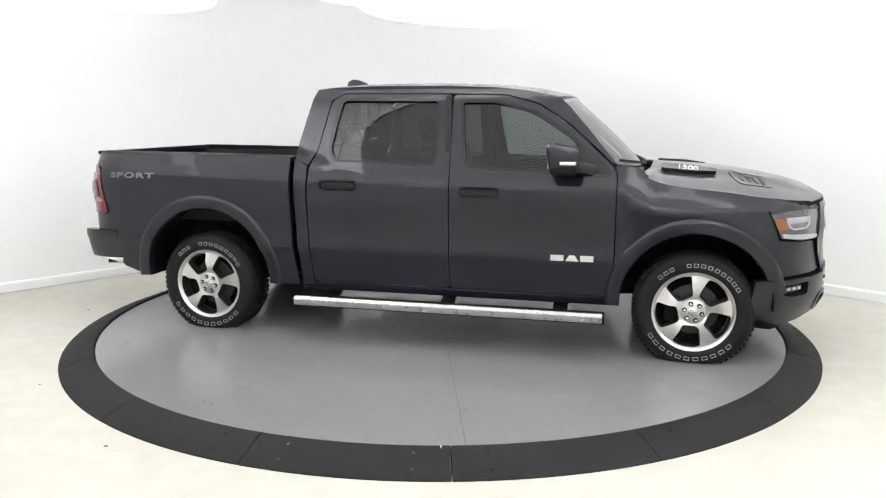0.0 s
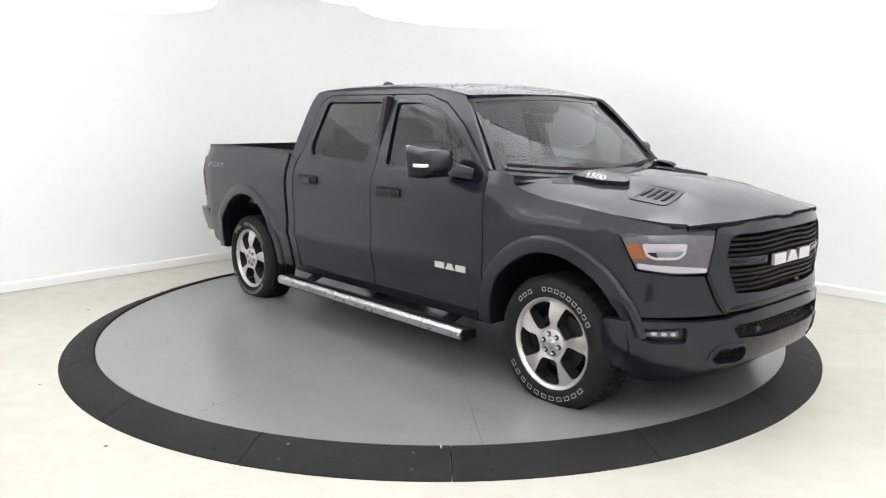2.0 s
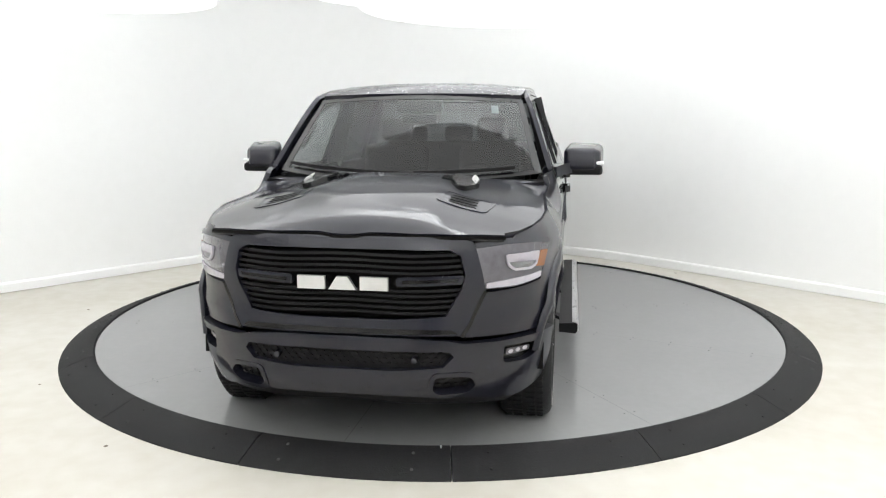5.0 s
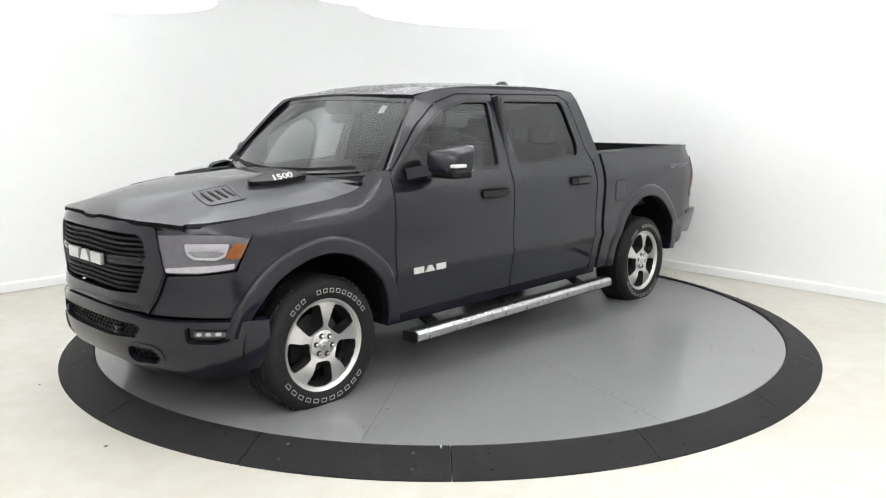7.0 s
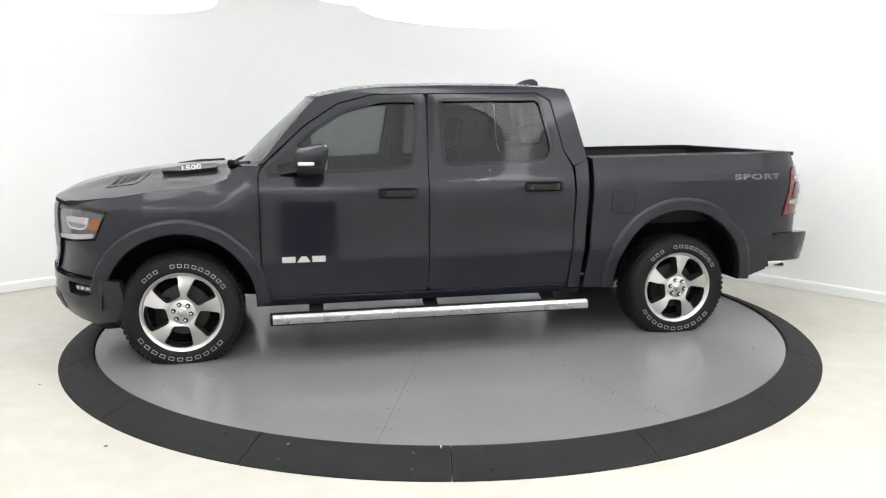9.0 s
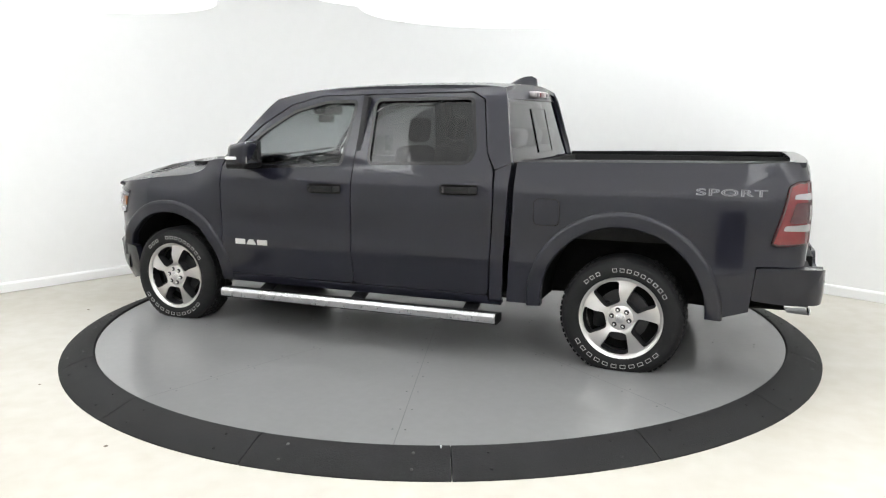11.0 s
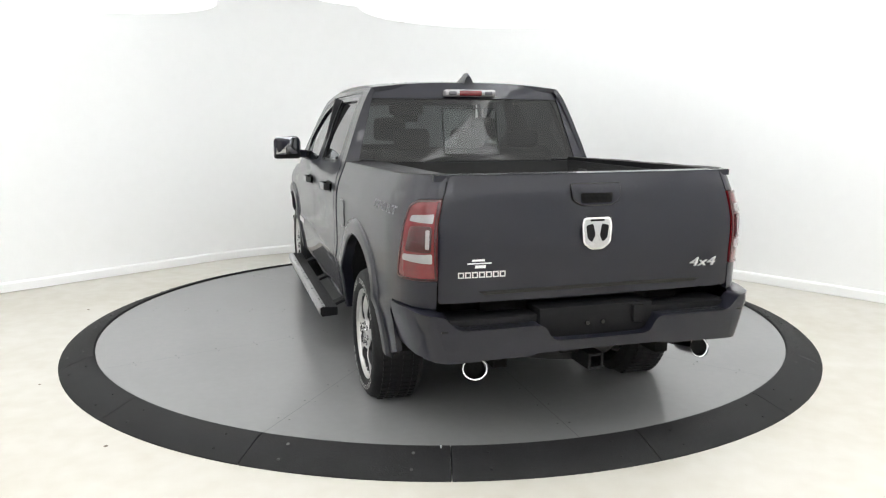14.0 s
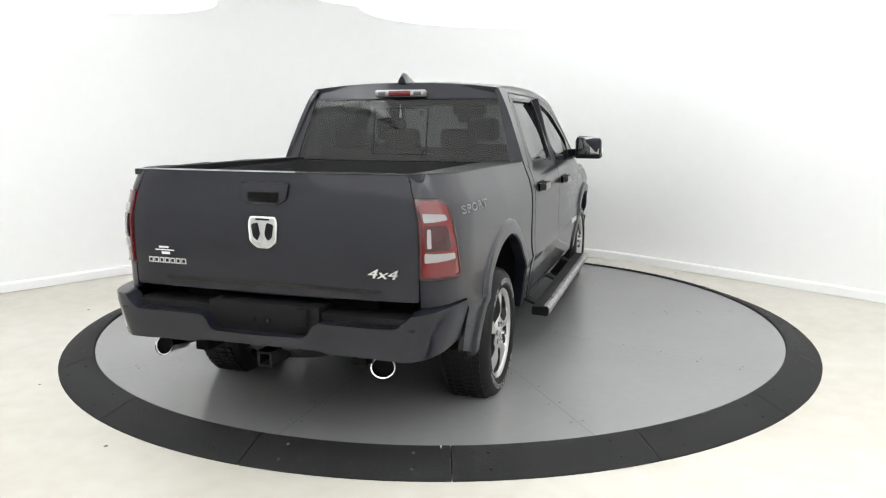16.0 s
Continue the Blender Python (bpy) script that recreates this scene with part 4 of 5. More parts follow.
for k in range(7):  # model name as plain bars
    y = 0.738 - 0.036 * k
    q = [(TU(y), 0.906), (TU(y - 0.030), 0.906), (TU(y - 0.030), 0.935), (TU(y), 0.935)]
    bar = part("name_bar", panel(q, skin, 0.1, 0.003, offset=0.004), BADGE, gate, "small chrome bar")
    part("name_bar_core", panel([(TU(y - 0.006), 0.912), (TU(y - 0.024), 0.912), (TU(y - 0.024), 0.929), (TU(y - 0.006), 0.929)], skin, 0.1, 0.001, offset=0.0052), PAINT, bar)
for y0, y1, z0, z1 in ((0.665, 0.60, 0.985, 0.995), (0.69, 0.565, 0.972, 0.978), (0.65, 0.595, 0.952, 0.966)):
    part("sticker_bar", panel([(TU(y0), z0), (TU(y1), z0), (TU(y1), z1), (TU(y0), z1)], skin, 0.1, 0.001, offset=0.002), PAPER, gate, "small white sticker bar")


def bump_skin(u, z):
    x, y, zz = skin(u, 0.80)
    return (x - 0.115 * min(1.0, max(0.0, (-2.46 - x) / 0.25)) + 0.12 * max(0.0, 0.58 - z), y * (1.012 - 0.30 * max(0.0, 0.72 - z)), z)


half_b = [(tail_x(-2.49), 0.755), (tail_x(-2.62), 0.758), (TU(0.86), 0.750), (TU(0.82), 0.742), (TU(0.775), 0.690), (TU(0.74), 0.678), (TU(0.34), 0.680), (TU(0.315), 0.665), (TU(0.285), 0.612), (TU(0.25), 0.600), (TU(0.0), 0.598)]
low_b = [(tail_x(-2.475), 0.540), (tail_x(-2.62), 0.520), (TU(0.84), 0.520), (TU(0.60), 0.530), (TU(0.42), 0.532), (TU(0.36), 0.545), (TU(0.0), 0.548)]
across = lambda q: [(2 * U_TAIL - u, z) for u, z in q[::-1]]
rbo = half_b + across(half_b)[1:] + across(low_b)[::-1] + low_b[::-1][1:]
rear_bumper = part("rear_bumper", panel(rounded(rbo, 0.015, 2), bump_skin, (0.06, 0.05), 0.10), PAINT, truck, "dark body-coloured rear step bumper")
for sg in (1, -1):
    bm = bmesh.new()
    pts = [(-2.877, sg * 0.33), (-2.872, sg * 0.58), (-2.845, sg * 0.73), (-2.72, sg * 0.81), (-2.62, sg * 0.83), (-2.62, sg * 0.75), (-2.62, sg * 0.33)]
    lo, hi = [bm.verts.new((x, y, 0.62)) for x, y in pts], [bm.verts.new((x, y, 0.674)) for x, y in pts]
    bm.faces.new(hi)
    bm.faces.new(lo)
    for i in range(len(pts)):
        bm.faces.new((lo[i], lo[i - 1], hi[i - 1], hi[i]))
    pad = part("step_pad", bm, TRIM, rear_bumper, "black ribbed step pad", 0)
    for k in range(9):
        for j in range(3):
            y = sg * (0.38 + 0.052 * k)
            x = -2.852 + 0.04 * j
            part("step_rib", box(bmesh.new(), (x - 0.012, y - 0.018, 0.672), (x + 0.012, y + 0.018, 0.681)), TRIM, pad)
part("bumper_top", box(bmesh.new(), (-2.80, -0.79, 0.59), (-2.60, 0.79, 0.712), 0.012), TRIM, rear_bumper, "black plastic top of the bumper")
part("plate_recess", box(bmesh.new(), (-2.83, -0.31, 0.575), (-2.62, 0.31, 0.745), 0.01), TRIM, rear_bumper, "black number plate recess")
for y in (-0.03, 0.055):
    bm = turn_profile([(0.0001, -0.006), (0.011, -0.006), (0.014, 0.004)], 12, "x")
    part("plate_screw", placed(bm, Matrix.Translation((-2.832, y, 0.66))), GLOSSBLACK, rear_bumper)
part("socket_cover", box(bmesh.new(), (-2.853, -0.255, 0.645), (-2.823, -0.19, 0.735), 0.01), TRIM, rear_bumper)
for sg in (1, -1):
    prof = [(0.060, -0.13), (0.061, 0.0), (0.0625, 0.002), (0.0625, -0.002), (0.056, -0.004), (0.054, -0.12)]
    bm = turn_profile([(r, -h) for r, h in prof], 28, "x")
    for v in bm.verts:
        v.co.z *= 0.82
        v.co.x += v.co.z * 0.35
    pipe = part("exhaust_tip", placed(bm, Matrix.Translation((-2.795, sg * 0.626, 0.463)) @ Matrix.Rotation(radians(-10 * sg), 4, "Z")), CHROME, truck, "chrome oval exhaust tip")
    bm = turn_profile([(0.0001, 0.03), (0.054, 0.03)], 20, "x")
    for v in bm.verts:
        v.co.z *= 0.82
    part("exhaust_bore", placed(bm, Matrix.Translation((-2.80, sg * 0.624, 0.463))), DARK, pipe)
    part("exhaust_pipe", tube([(-2.67, sg * 0.61, 0.463), (-2.4, sg * 0.56, 0.45), (-2.1, sg * 0.45, 0.43)], 0.035), DARK, pipe)
hb = bmesh.new()
for q in (((-2.832, -0.04, 0.415), (-2.55, -0.028, 0.495)), ((-2.832, 0.028, 0.415), (-2.55, 0.04, 0.495)), ((-2.832, -0.04, 0.483), (-2.55, 0.04, 0.495)), ((-2.832, -0.04, 0.415), (-2.55, 0.04, 0.427))):
    box(hb, *q)
hitch = part("tow_hitch", hb, TRIM, truck, "black square tow hitch receiver", 0)
part("hitch_bracket", box(bmesh.new(), (-2.72, -0.14, 0.47), (-2.60, 0.14, 0.56), 0.01), TRIM, hitch)

# -- cargo bed inside --
bed = bmesh.new()
for q in (((-2.70, -0.72, 0.84), (-0.97, 0.72, 0.87)), ((-0.985, -0.74, 0.84), (-0.95, 0.74, 1.345)), ((-2.70, 0.72, 0.84), (-0.97, 0.76, 1.35)), ((-2.70, -0.76, 0.84), (-0.97, -0.72, 1.35)), ((-2.715, -0.74, 0.84), (-2.69, 0.74, 1.36))):
    box(bed, *q)
liner = part("bed_liner", bed, LINER, truck, "black ribbed cargo bed liner", 0)
for k in range(9):
    y = -0.6 + 0.15 * k
    part("floor_rib", box(bmesh.new(), (-2.66, y - 0.03, 0.868), (-1.02, y + 0.03, 0.885), 0.006), LINER, liner)
for sg in (1, -1):
    for k in range(4):
        x = -2.5 + 0.42 * k
        part("wall_rib", box(bmesh.new(), (x - 0.05, min(sg * 0.70, sg * 0.725), 0.87), (x + 0.05, max(sg * 0.70, sg * 0.725), 1.30), 0.008), LINER, liner)
    part("wheel_housing", box(bmesh.new(), (-2.06, min(sg * 0.52, sg * 0.73), 0.86), (-1.28, max(sg * 0.52, sg * 0.73), 1.06), 0.05, 3), LINER, liner)
    cap = [(-0.948, 0.735), (-0.948, 0.908), (-1.8, 0.899), (-2.36, 0.880), (-2.52, 0.862), (-2.61, 0.832), (-2.65, 0.785), (-2.66, 0.735)]
    capm = panel([(y, x) for x, y in cap], lambda y, x: (x, sg * y, rail_top(x) + 0.004 - 0.016 * max(0.0, (y - 0.86) / 0.05)), 0.1, 0.03 * sg, offset=0.004 * sg)
    part("rail_cap", capm, TRIM, truck, "black bed rail cap")
gate_cap = panel([(-0.805, -2.795), (0.805, -2.795), (0.805, -2.70), (-0.805, -2.70)], lambda y, x: (x + 0.054 + 0.03 * (y / 0.8) ** 2, y, 1.386), (0.1, 0.1), 0.03, offset=0.004)
part("gate_cap", gate_cap, PAINT, gate)

# -- wheel arches and wheels --


def flare(cx, cz, r, a0, a1):
    path, ups = [], []
    n = 36
    for k in range(n + 1):
        a = radians(a0 + (a1 - a0) * k / n)
        x, z = cx + r * math.cos(a), cz + r * math.sin(a)
        path.append((x, skin(nose_x(x) if x > 0 else tail_x(x), max(0.36, z))[1] - 0.004, z))
        ups.append((Vector((0, 1, 0)), Vector((math.cos(a), 0, math.sin(a)))))
    sec = [(-0.05, -0.010), (0.012, -0.012), (0.021, -0.004), (0.022, 0.060), (0.018, 0.080), (0.006, 0.090), (-0.012, 0.093), (-0.05, 0.02)]
    return sweep(path, sec, frames=lambda i: ups[i])


both("fender_flare", lambda: flare(WHEEL_F, ARCH_Z, ARCH_R, 181, 10), PAINT)
both("bed_flare", lambda: flare(WHEEL_R + 0.01, REAR_ARCH_Z, REAR_ARCH_R, 183, -4), PAINT)


def liner_shell(cx, cz, r):
    bm = bmesh.new()
    n = 24
    rows = []
    for k in range(n + 1):
        a = radians(184 - 186 * k / n)
        rows.append([bm.verts.new((cx + r * math.cos(a), y, cz + r * math.sin(a))) for y in (0.925, 0.88, 0.55)])
    for k in range(n):
        for j in range(2):
            bm.faces.new((rows[k][j], rows[k][j + 1], rows[k + 1][j + 1], rows[k + 1][j]))
    mid = bm.verts.new((cx, 0.55, cz))
    for k in range(n):
        bm.faces.new((rows[k][2], mid, rows[k + 1][2]))
    return bm


both("wheel_well", lambda: liner_shell(WHEEL_F, ARCH_Z, ARCH_R + 0.005), DARK)
both("wheel_well", lambda: liner_shell(WHEEL_R + 0.01, REAR_ARCH_Z, REAR_ARCH_R + 0.005), DARK)


def build_wheel():
    """A wheel with its outer side towards +y, centred on the hub's face."""
    R = TYRE_R
    rim_r = 0.274
    # barrel and lip
    wheel = part("wheel", turn_profile([(rim_r - 0.012, 0.0), (rim_r, 0.004), (rim_r + 0.002, -0.004), (rim_r - 0.006, -0.02), (rim_r - 0.02, -0.20), (rim_r - 0.03, -0.20), (rim_r - 0.024, -0.015)], 60, "y", True), ALLOY, truck, "machined alloy wheel with white-lettered tyre")
    prof = [(0.272, -0.002), (0.280, 0.008), (0.305, 0.019), (0.345, 0.018), (0.368, 0.010), (0.383, -0.004), (0.392, -0.022), (R, -0.045), (R, -0.10), (R, -0.16), (R, -0.215), (0.392, -0.238), (0.368, -0.268), (0.31, -0.275), (0.272, -0.25)]
    tyre = turn_profile(prof, 84, "y", True)
    floor_cut = -WHEEL_Z + 0.002
    for v in tyre.verts:
        if v.co.z < floor_cut:
            v.co.z = floor_cut
    ty = part("tyre", tyre, RUBBER, wheel, "black all-terrain tyre with white sidewall marks", 35)
    # tread blocks
    tb = bmesh.new()
    for k in range(64):
        a = 2 * math.pi * k / 64
        if -R * math.cos(a) < floor_cut + 0.004 and math.cos(a) > 0.9:
            continue
        for y0, y1 in ((-0.060, -0.028), (-0.232, -0.200), (-0.12, -0.072), (-0.19, -0.14)):
            b = box(bmesh.new(), (-0.013, y0, R - 0.006), (0.013, y1, R + 0.006))
            placed(b, Matrix.Rotation(a + (0.03 if y0 > -0.13 else 0), 4, "Y"))
            joined(tb, b)
    for v in tb.verts:
        if v.co.z < floor_cut:
            v.co.z = floor_cut
    t = part("tread", tb, RUBBER, wheel, "", 0)
    t["kind"] = "stuff"
    # machined face with five windows that leave broad, flared spokes
    def face(x, z):
        r, th = math.hypot(x, z), math.atan2(x, z)
        f = min(1.0, max(0.0, (r - 0.07) / (rim_r - 0.07)))
        crown = 0.020 * math.sin(math.pi * f ** 0.8)
        lean = 0.009 * math.sin(5 * (th - radians(28 + 36))) * math.sin(math.pi * min(1.0, f * 1.1))
        return (x, -0.020 + crown + lean + 0.010 * max(0.0, f - 0.86) / 0.14, z)

    polar = lambda r, deg: (r * math.sin(radians(deg)), r * math.cos(radians(deg)))
    rims = [polar(rim_r - 0.004, 5 * k) for k in range(72)]
    windows = []
    for k in range(5):
        c = 72 * k + 28
        windows.append(rounded([polar(0.246, c - 24), polar(0.252, c - 8), polar(0.252, c + 8), polar(0.246, c + 22), polar(0.165, c + 26), polar(0.112, c + 29), polar(0.098, c), polar(0.112, c - 27), polar(0.175, c - 23)], 0.020, 3))
    part("wheel_face", panel(rims, face, 0.03, 0.006, holes=windows), ALLOY, wheel, "bright machined wheel face with five spokes", 50)
    for q in windows:
        bm = bmesh.new()
        inner = grown(q, -0.007)
        va = [bm.verts.new((x, face(x, z)[1] - 0.003, z)) for x, z in q]
        vb = [bm.verts.new((x, -0.085, z)) for x, z in inner]
        for i in range(len(q)):
            bm.faces.new((va[i], va[i - 1], vb[i - 1], vb[i]))
        part("pocket", bm, ALLOYDARK, wheel, "dark grey wheel pocket", 50)
    part("hub", turn_profile([(0.0001, 0.004), (0.030, 0.004), (0.036, -0.002), (0.074, -0.006), (0.084, -0.012), (0.090, -0.06)], 40, "y"), ALLOY, wheel, "", 30)
    part("centre_cap", turn_profile([(0.0001, 0.008), (0.028, 0.007), (0.033, 0.003)], 28, "y"), SATIN, wheel)
    for k in range(6):
        a = 2 * math.pi * (k + 0.2) / 6
        bm = turn_profile([(0.0001, 0.016), (0.009, 0.014), (0.011, -0.006)], 6, "y")
        # flat dark disc in place of the shaded recess round each nut
        part("lug_recess_shade", placed(turn_profile([(0.0001, -0.0015), (0.0165, -0.0015), (0.017, -0.006)], 14, "y"), Matrix.Translation((0.058 * math.cos(a), 0, 0.058 * math.sin(a)))), ALLOYDARK, wheel, "", 20)
        part("lug_nut", placed(bm, Matrix.Translation((0.058 * math.cos(a), 0, 0.058 * math.sin(a)))), CHROME, wheel, "", 20)
    part("brake_disc", turn_profile([(0.06, -0.095), (0.175, -0.095), (0.175, -0.12), (0.06, -0.12)], 40, "y", True), ALLOYDARK, wheel)
    part("brake_caliper", box(bmesh.new(), (0.08, -0.13, -0.09), (0.19, -0.07, 0.09), 0.015), TRIM, wheel)
    part("wheel_back", turn_profile([(0.0001, -0.13), (0.245, -0.13)], 40, "y"), DARK, wheel)
    # white sidewall marks: plain bars in two arcs
    for a0, a1, n in ((-62, 12, 9), (24, 48, 3), (118, 232, 11)):
        for k in range(n):
            a = radians(a0 + (a1 - a0) * (k + 0.5) / n)
            wid = radians((a1 - a0) / n) * 0.31 * 0.33
            mk = bmesh.new()
            lo, hi, th = 0.312, 0.337, 0.0036
            for x0, x1, z0, z1 in ((-wid, wid, lo, lo + th), (-wid, wid, hi - th, hi), (-wid, -wid + th, lo + th, hi - th), (wid - th, wid, lo + th, hi - th)):
                box(mk, (x0, 0.0175, z0), (x1, 0.0198, z1))
            bmesh.ops.remove_doubles(mk, verts=mk.verts[:], dist=1e-5)
            part("sidewall_mark", placed(mk, Matrix.Rotation(a, 4, "Y")), MARK, wheel, "", 0)
    return wheel


wheel = build_wheel()
for k, (x, y) in enumerate(((WHEEL_F, 0.950), (WHEEL_R, 0.946), (WHEEL_F, -0.950), (WHEEL_R, -0.946))):
    m = Matrix.Translation((x, y, WHEEL_Z)) @ (pose(0, 0, 0, 0, 0, 180) if y < 0 else Matrix.Identity(4))
    if k == 0:
        wheel.matrix_basis = m
    else:
        copy_thing(wheel, m)
both("rear_axle_hub", lambda: placed(turn_profile([(0.07, 0.60), (0.07, 0.84), (0.0001, 0.84)], 20, "y"), Matrix.Translation((WHEEL_R, 0, WHEEL_Z))), DARK)

# -- underside --
ub = bmesh.new()
box(ub, (-0.92, -0.86, 0.40), (1.50, 0.86, 0.46), 0.02)
part("cab_floor", ub, DARK, truck)
for sg in (1, -1):
    part("frame_rail", box(bmesh.new(), (-2.70, min(sg * 0.42, sg * 0.50), 0.42), (2.70, max(sg * 0.42, sg * 0.50), 0.56), 0.01), DARK, truck)
part("rear_axle", tube([(WHEEL_R, -0.72, WHEEL_Z), (WHEEL_R, 0.72, WHEEL_Z)], 0.055, 12), DARK, truck)
part("front_axle", tube([(WHEEL_F, -0.72, WHEEL_Z), (WHEEL_F, 0.72, WHEEL_Z)], 0.045, 12), DARK, truck)
part("differential", placed(turn_profile([(0.0001, -0.15), (0.11, -0.10), (0.15, 0.0), (0.11, 0.10), (0.0001, 0.15)], 20, "y"), Matrix.Translation((WHEEL_R, 0.05, WHEEL_Z))), DARK, truck)
part("bed_underside", box(bmesh.new(), (-2.66, -0.56, 0.56), (-0.97, 0.56, 0.835), 0.02), DARK, truck)
part("engine_bay", box(bmesh.new(), (1.45, -0.56, 0.46), (2.72, 0.56, 1.02), 0.02), DARK, truck)
part("spare_tyre", placed(turn_profile([(0.2, -0.09), (0.36, -0.09), (0.38, 0.0), (0.36, 0.09), (0.2, 0.09)], 30, "z", True), Matrix.Translation((-2.28, 0, 0.50))), RUBBER, truck)

# -- running boards --
for sg in (1, -1):
    y = sg * 1.035
    sec = [(-0.045, -0.026), (0.062, -0.032), (0.075, -0.015), (0.075, 0.028), (0.060, 0.038), (-0.045, 0.032)]
    rbm = sweep([(-0.87, y - sg * 0.0, 0.300), (1.415, y, 0.300)], [(a * -sg, b) for a, b in sec])
    board = part("running_board", rbm, TRIM, truck, "black running board with a brushed steel edge")
    edge = [(0.076, -0.022), (0.082, -0.010), (0.082, 0.022), (0.064, 0.041), (0.040, 0.041), (0.062, 0.036), (0.074, 0.020)]
    part("steel_edge", sweep([(-0.86, y, 0.300), (1.40, y, 0.300)], [(a * -sg, b) for a, b in edge]), SATIN, board, "brushed steel edge strip")
    for x in (-0.62, 0.28, 1.10):
        part("bracket", sweep([(x, y - sg * 0.02, 0.285), (x, sg * 0.88, 0.34), (x, sg * 0.70, 0.42)], [(-0.05, -0.01), (0.05, -0.01), (0.05, 0.01), (-0.05, 0.01)]), TRIM, board)

# -- mirrors, handles, badges and fin --
for k, sg in enumerate((1, -1)):
    sk = skin if sg > 0 else flip(skin)
    bm = bmesh.new()
    box(bm, (1.03, min(sg * 1.01, sg * 1.25), 1.30), (1.22, max(sg * 1.01, sg * 1.25), 1.492), 0.045, 4)
    for v in bm.verts:
        v.co.x -= (v.co.z - 1.40) * 0.12
        if v.co.x > 1.12:
            v.co.z -= (v.co.z - 1.36) * 0.22
            v.co.y -= sg * 0.02
        if abs(v.co.y) > 1.2:
            v.co.x -= 0.02
            v.co.z += (1.40 - v.co.z) * 0.08
    mir = part("wing_mirror", bm, PAINT, fd[k], "dark wing mirror with white turn signal", 50)
    part("mirror_base", box(bmesh.new(), (1.035, min(sg * 1.01, sg * 1.243), 1.285), (1.21, max(sg * 1.01, sg * 1.243), 1.345), 0.02, 3), TRIM, mir)
    arm = sweep([(1.13, sg * 1.08, 1.332), (1.16, sg * 1.02, 1.330), (1.22, sg * 0.96, 1.322), (1.30, sg * 0.905, 1.305)], [(-0.055, -0.030), (0.045, -0.036), (0.060, 0.0), (0.045, 0.034), (-0.055, 0.040)])
    part("mirror_arm", arm, PAINT, mir, "", 50)
    part("mirror_foot", panel(rounded([(1.13, 1.30), (1.395, 1.28), (1.395, 1.315), (1.20, 1.48)], 0.02, 3), sk, 0.1, 0.01 * sg, offset=0.004 * sg), GLOSSBLACK, mir)
    part("turn_signal", box(bmesh.new(), (1.10, min(sg * 1.14, sg * 1.248), 1.352), (1.203, max(sg * 1.14, sg * 1.248), 1.374), 0.008), LETTER, mir, "white turn signal lens")
    part("mirror_glass", box(bmesh.new(), (1.018, min(sg * 1.04, sg * 1.23), 1.325), (1.032, max(sg * 1.04, sg * 1.23), 1.485), 0.006), MIRROR, mir, "mirror glass")
    for door, x0, z in ((fd[k], 0.385, 1.138), (rd[k], -0.68, 1.165)):
        w = skin(x0 + 0.13, z)[1]
        # flat dark sheet behind the handle, coloured as the shade in its cup
        cup = panel(rounded([(x0 - 0.006, z - 0.036), (x0 + 0.271, z - 0.036), (x0 + 0.271, z + 0.036), (x0 - 0.006, z + 0.036)], 0.02, 4), sk, 0.1, 0.003 * sg, offset=0.002 * sg)
        path = [(x0 + 0.265 * i / 12, sg * (w + 0.008 + 0.034 * min(1.0, math.sin(math.pi * i / 12) * 2.2)), z) for i in range(13)]
        handle = part("door_handle", sweep(path, [(-0.010, -0.020), (0.008, -0.024), (0.013, -0.004), (0.010, 0.024), (-0.010, 0.026)]), GLOSSBLACK, door, "black door handle", 30)
        part("handle_cup_shade", cup, DARK, handle)
    m = Matrix.Translation((1.178, sg * (skin(1.18, 0.70)[1] + 0.001), 0.70)) @ (Matrix(((-1, 0, 0, 0), (0, 0, 1, 0), (0, 1, 0, 0), (0, 0, 0, 1))) if sg > 0 else Matrix(((1, 0, 0, 0), (0, 0, -1, 0), (0, 1, 0, 0), (0, 0, 0, 1))))
    block_badge(fd[k], 0.305, 0.040, 0.006, m)
    words = text_mesh("SPORT", 0.040, 0.0008, outline=0.0016, spread=1.12)
    lo, hi = min(v.co.x for v in words.verts), max(v.co.x for v in words.verts)
    for v in words.verts:
        v.co.x *= 0.43 / (hi - lo)
    for v in words.verts:
        x = -2.315 - sg * v.co.x
        p = sk(tail_x(x), 1.205 + v.co.y)
        v.co = Vector((p[0], p[1] + sg * (0.002 + v.co.z), p[2]))
    part("lettering", words, DECAL, sides[k], "grey decal lettering", 0)
fuel = rounded([(-1.255, 0.955), (-1.085, 0.955), (-1.085, 1.125), (-1.255, 1.125)], 0.04, 5)
part("fuel_door_seam", panel(grown(fuel, 0.005), skin, 0.05, 0.004, offset=0.0035), GLOSSBLACK, sides[0], "dark seam round the fuel door")
part("fuel_door", panel(fuel, skin, 0.05, 0.004, offset=0.0055), PAINT, sides[0], "square fuel filler door")
fin = bmesh.new()
rows = []
for i in range(7):
    f = i / 6
    x = -0.60 - 0.20 * f
    h = 0.075 * math.sin(min(1.0, f * 1.15) * math.pi / 2) * (1 if f < 0.9 else 0.75)
    zb = roof(0, x)[2] - 0.004
    rows.append([fin.verts.new((x - (0.0 if h == 0 else 0.02 * f), yy, zb + zz)) for yy, zz in ((-0.035, 0), (-0.022, h * 0.6), (-0.006, h), (0.006, h), (0.022, h * 0.6), (0.035, 0))])
for i in range(6):
    for j in range(5):
        fin.faces.new((rows[i][j], rows[i][j + 1], rows[i + 1][j + 1], rows[i + 1][j]))
fin.faces.new(rows[-1])
part("antenna_fin", fin, PAINT, truck, "", 50)
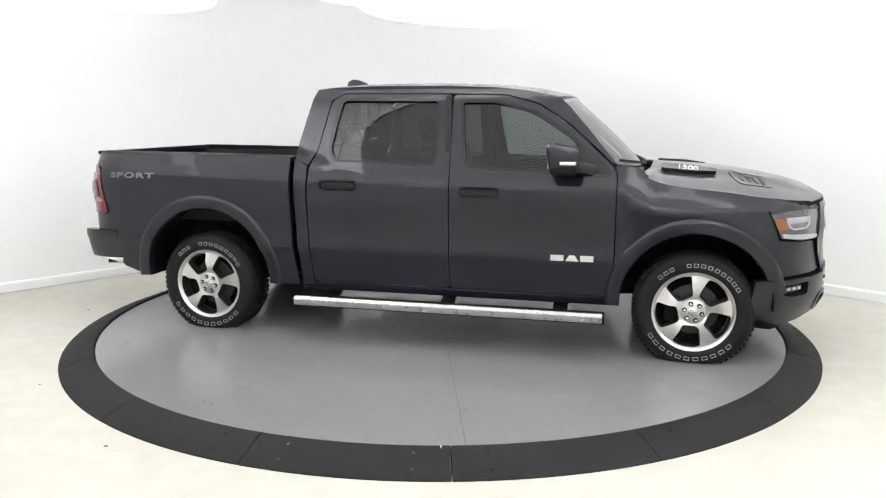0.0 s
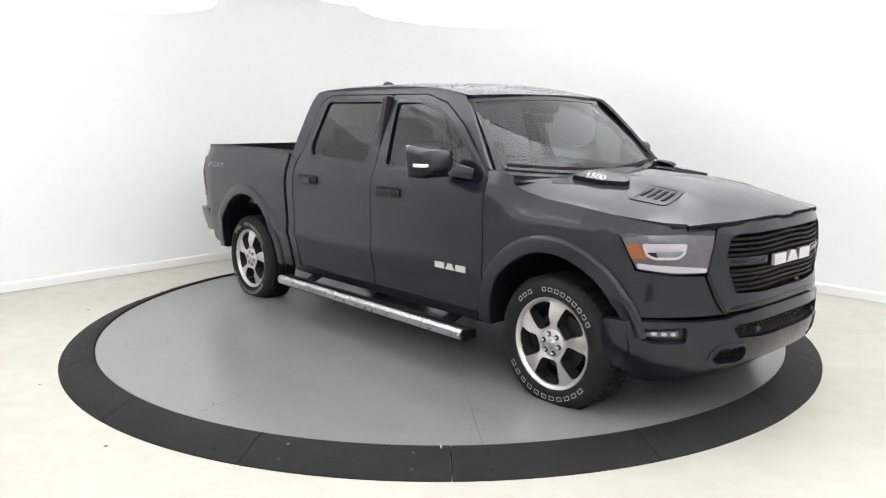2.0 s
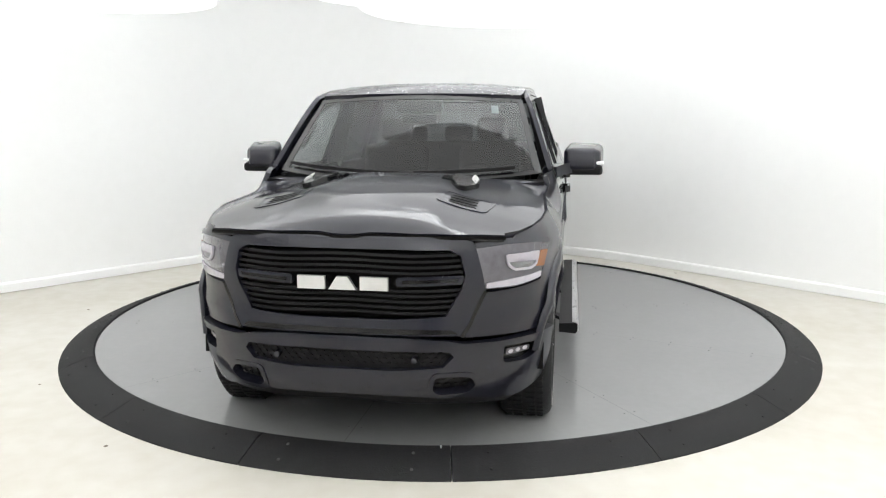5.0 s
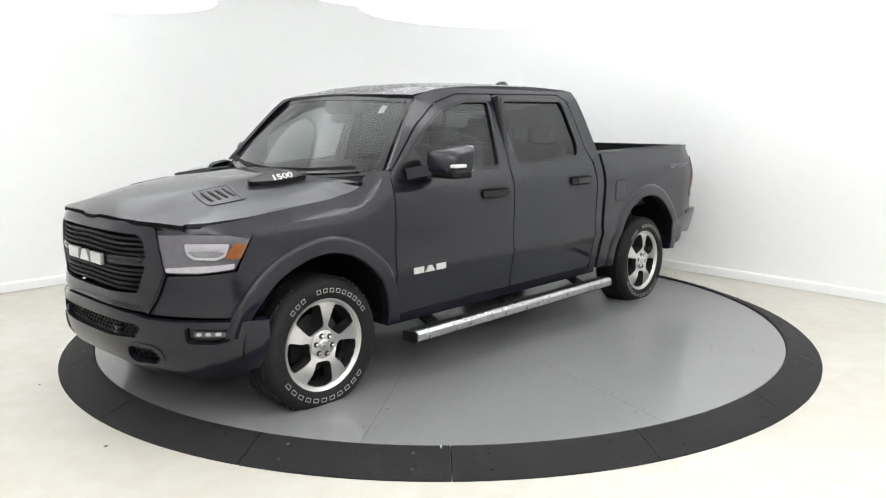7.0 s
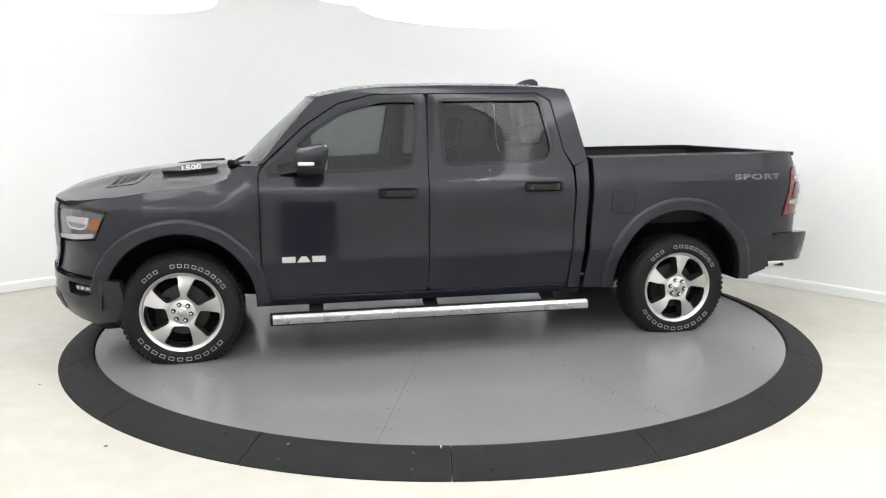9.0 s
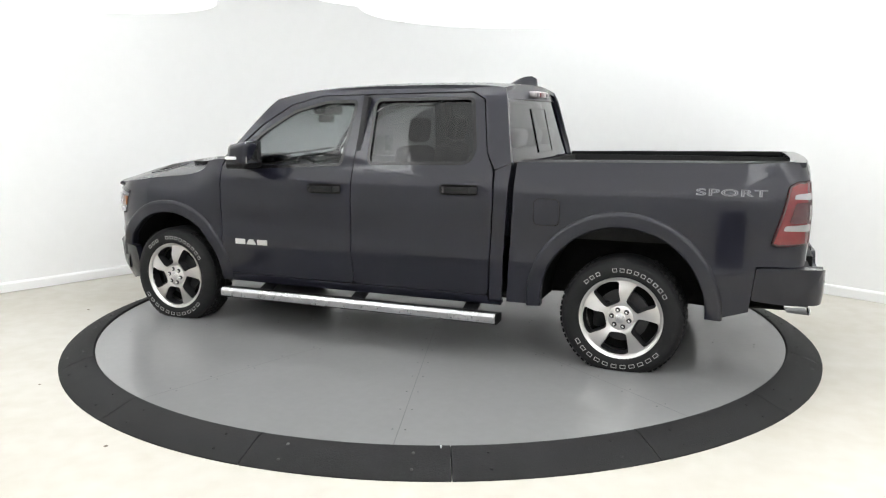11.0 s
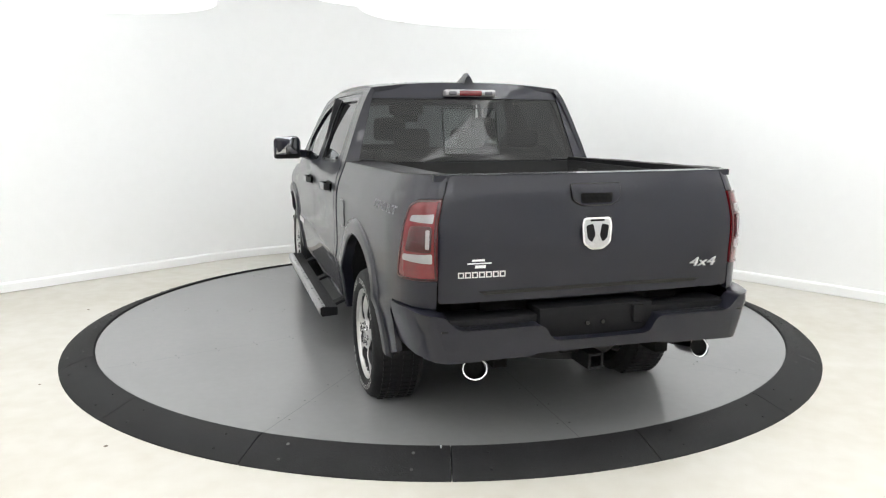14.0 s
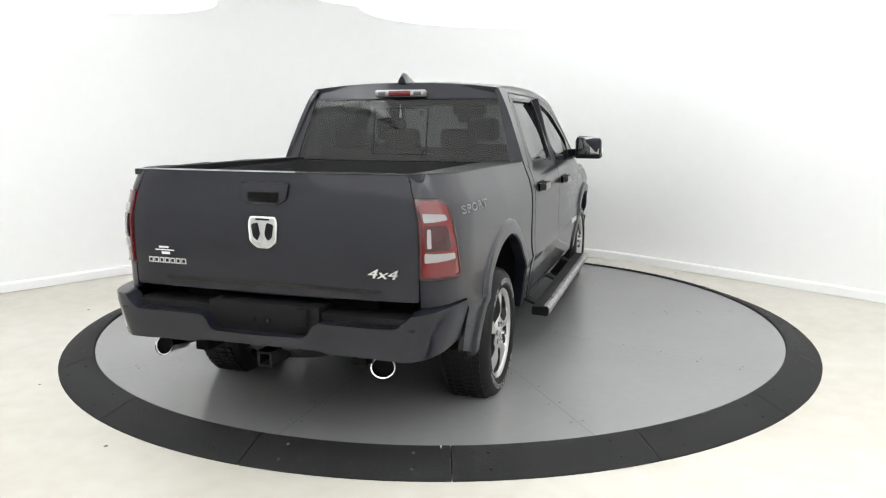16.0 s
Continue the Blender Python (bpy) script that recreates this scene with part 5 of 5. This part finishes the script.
stop = part("high_brake_light", box(bmesh.new(), (-0.872, -0.195, 1.803), (-0.80, 0.195, 1.855), 0.018, 3), CLEAR, truck, "third brake light with clear ends")
part("red_lens", box(bmesh.new(), (-0.878, -0.085, 1.810), (-0.83, 0.085, 1.848), 0.008), RED, stop, "red centre lens")
for sg in (1, -1):
    part("cargo_lamp", box(bmesh.new(), (-0.876, min(sg * 0.105, sg * 0.165), 1.815), (-0.85, max(sg * 0.105, sg * 0.165), 1.842), 0.006), LAMPBASE, stop)

# -- cabin --
part("dashboard", box(bmesh.new(), (1.05, -0.80, 0.85), (1.55, 0.80, 1.245), 0.08, 4), DASH, truck, "dark dashboard")
part("headliner", panel([(-0.66, -0.76), (0.66, -0.76), (0.66, 1.0), (-0.66, 1.0)], lambda y, x: (x, y, roof(y, x)[2] - 0.045), 0.1, 0.0), DASH, truck, "dark headlining")


def seat(x, y, w, name):
    s = part(name, box(bmesh.new(), (x - 0.25, y - w / 2, 0.62), (x + 0.28, y + w / 2, 0.86), 0.07, 4), SEAT, truck, "black leather seat")
    bm = box(bmesh.new(), (-0.07, -w / 2, 0.0), (0.07, w / 2, 0.66), 0.06, 4)
    placed(bm, Matrix.Translation((x - 0.24, y, 0.80)) @ Matrix.Rotation(radians(-14), 4, "Y"))
    part("backrest", bm, SEAT, s)
    for q in ((0,) if w < 0.8 else (-0.42, 0.0, 0.42)):
        bm = box(bmesh.new(), (-0.05, -0.13, 0.0), (0.05, 0.13, 0.19 if w < 0.8 else 0.14), 0.045, 4)
        placed(bm, Matrix.Translation((x - 0.41, y + q, 1.47 if w < 0.8 else 1.44)) @ Matrix.Rotation(radians(-8), 4, "Y"))
        part("headrest", bm, SEAT, s)
    return s


seat(0.42, 0.40, 0.54, "driver_seat")
seat(0.42, -0.40, 0.54, "passenger_seat")
seat(-0.38, 0.0, 1.36, "rear_bench")
n = 28
circle = [(0.185 * math.cos(2 * math.pi * k / n), 0.185 * math.sin(2 * math.pi * k / n), 0) for k in range(n)]
bm = sweep(circle, [(0.016 * math.cos(a), 0.016 * math.sin(a)) for a in [math.pi / 4 * i for i in range(8)]], closed=True)
box(bm, (-0.06, -0.05, -0.03), (0.06, 0.05, 0.02), 0.02)
box(bm, (-0.18, -0.018, -0.012), (0.18, 0.018, 0.006))
placed(bm, Matrix.Translation((0.98, 0.40, 1.17)) @ Matrix.Rotation(radians(-62), 4, "Y") @ Matrix.Rotation(radians(90), 4, "Z"))
part("steering_wheel", bm, SEAT, truck, "black steering wheel")
part("rear_view_mirror", box(bmesh.new(), (1.05, -0.125, 1.615), (1.08, 0.125, 1.685), 0.02), TRIM, truck)
part("sensor_housing", box(bmesh.new(), (0.98, -0.16, 1.685), (1.11, 0.16, 1.78), 0.03), TRIM, truck)
st = panel([(0.60, 0.80), (0.655, 0.80), (0.655, 0.90), (0.60, 0.90)], screen, 0.1, 0.0, offset=0.006)
part("sticker", st, PAPER, truck, "small white windscreen sticker")
for sg in (1, -1):
    part("door_card", box(bmesh.new(), (-0.74, min(sg * 0.83, sg * 0.88), 0.45), (1.44, max(sg * 0.83, sg * 0.88), 1.30), 0.02), DASH, truck)
    part("grab_handle", tube([(1.26, sg * 0.78, 1.46), (1.22, sg * 0.76, 1.52), (1.13, sg * 0.74, 1.60), (1.10, sg * 0.75, 1.65)], 0.018, 8), DASH, truck)
    part("belt_pillar", sweep([(0.28, sg * 0.87, 1.28), (0.25, sg * 0.74, 1.80)], [(-0.06, -0.02), (0.06, -0.02), (0.06, 0.02), (-0.06, 0.02)]), DASH, truck)

# -- rain drops --


def drops(name, fn, count, u0, u1, v0, v1, parent, keep):
    rnd = random.Random(5)
    bm = bmesh.new()
    k = 0
    while k < count:
        u, v = rnd.uniform(u0, u1), rnd.uniform(v0, v1)
        if not keep(u, v):
            continue
        k += 1
        r = rnd.uniform(0.004, 0.011)
        c = Vector(fn(u, v))
        a0 = rnd.uniform(0, 6)
        ring = [bm.verts.new(c + Vector((r * (1 + 0.5 * rnd.random()) * math.cos(a0 + math.pi / 3 * i), r * math.sin(a0 + math.pi / 3 * i), 0.0008))) for i in range(6)]
        top = bm.verts.new(c + Vector((0, 0, 0.002 + r * 0.25)))
        for i in range(6):
            bm.faces.new((ring[i], ring[(i + 1) % 6], top))
    ob = part(name, bm, WET, parent, "scattered rain drops", 0)
    ob["kind"] = "stuff"


drops("rain_drops", roof, 700, -0.66, 0.66, -0.6, 1.08, bpy.data.objects["roof"], lambda u, v: True)


# ---- turning of the turntable and the truck on it ----
def motions():
    spin = lambda t: -14.283 - 17.081 * t
    times = [0.5 * k for k in range(33)]
    walk(turntable, [(t, pose(0, 0, 0, 0, 0, spin(t))) for t in times])
    walk(truck, [(t, pose(-0.035 * math.sin(radians(spin(t))), 0.035 * math.cos(radians(spin(t))), DECK_Z, 0, 0, spin(t))) for t in times])


motions()
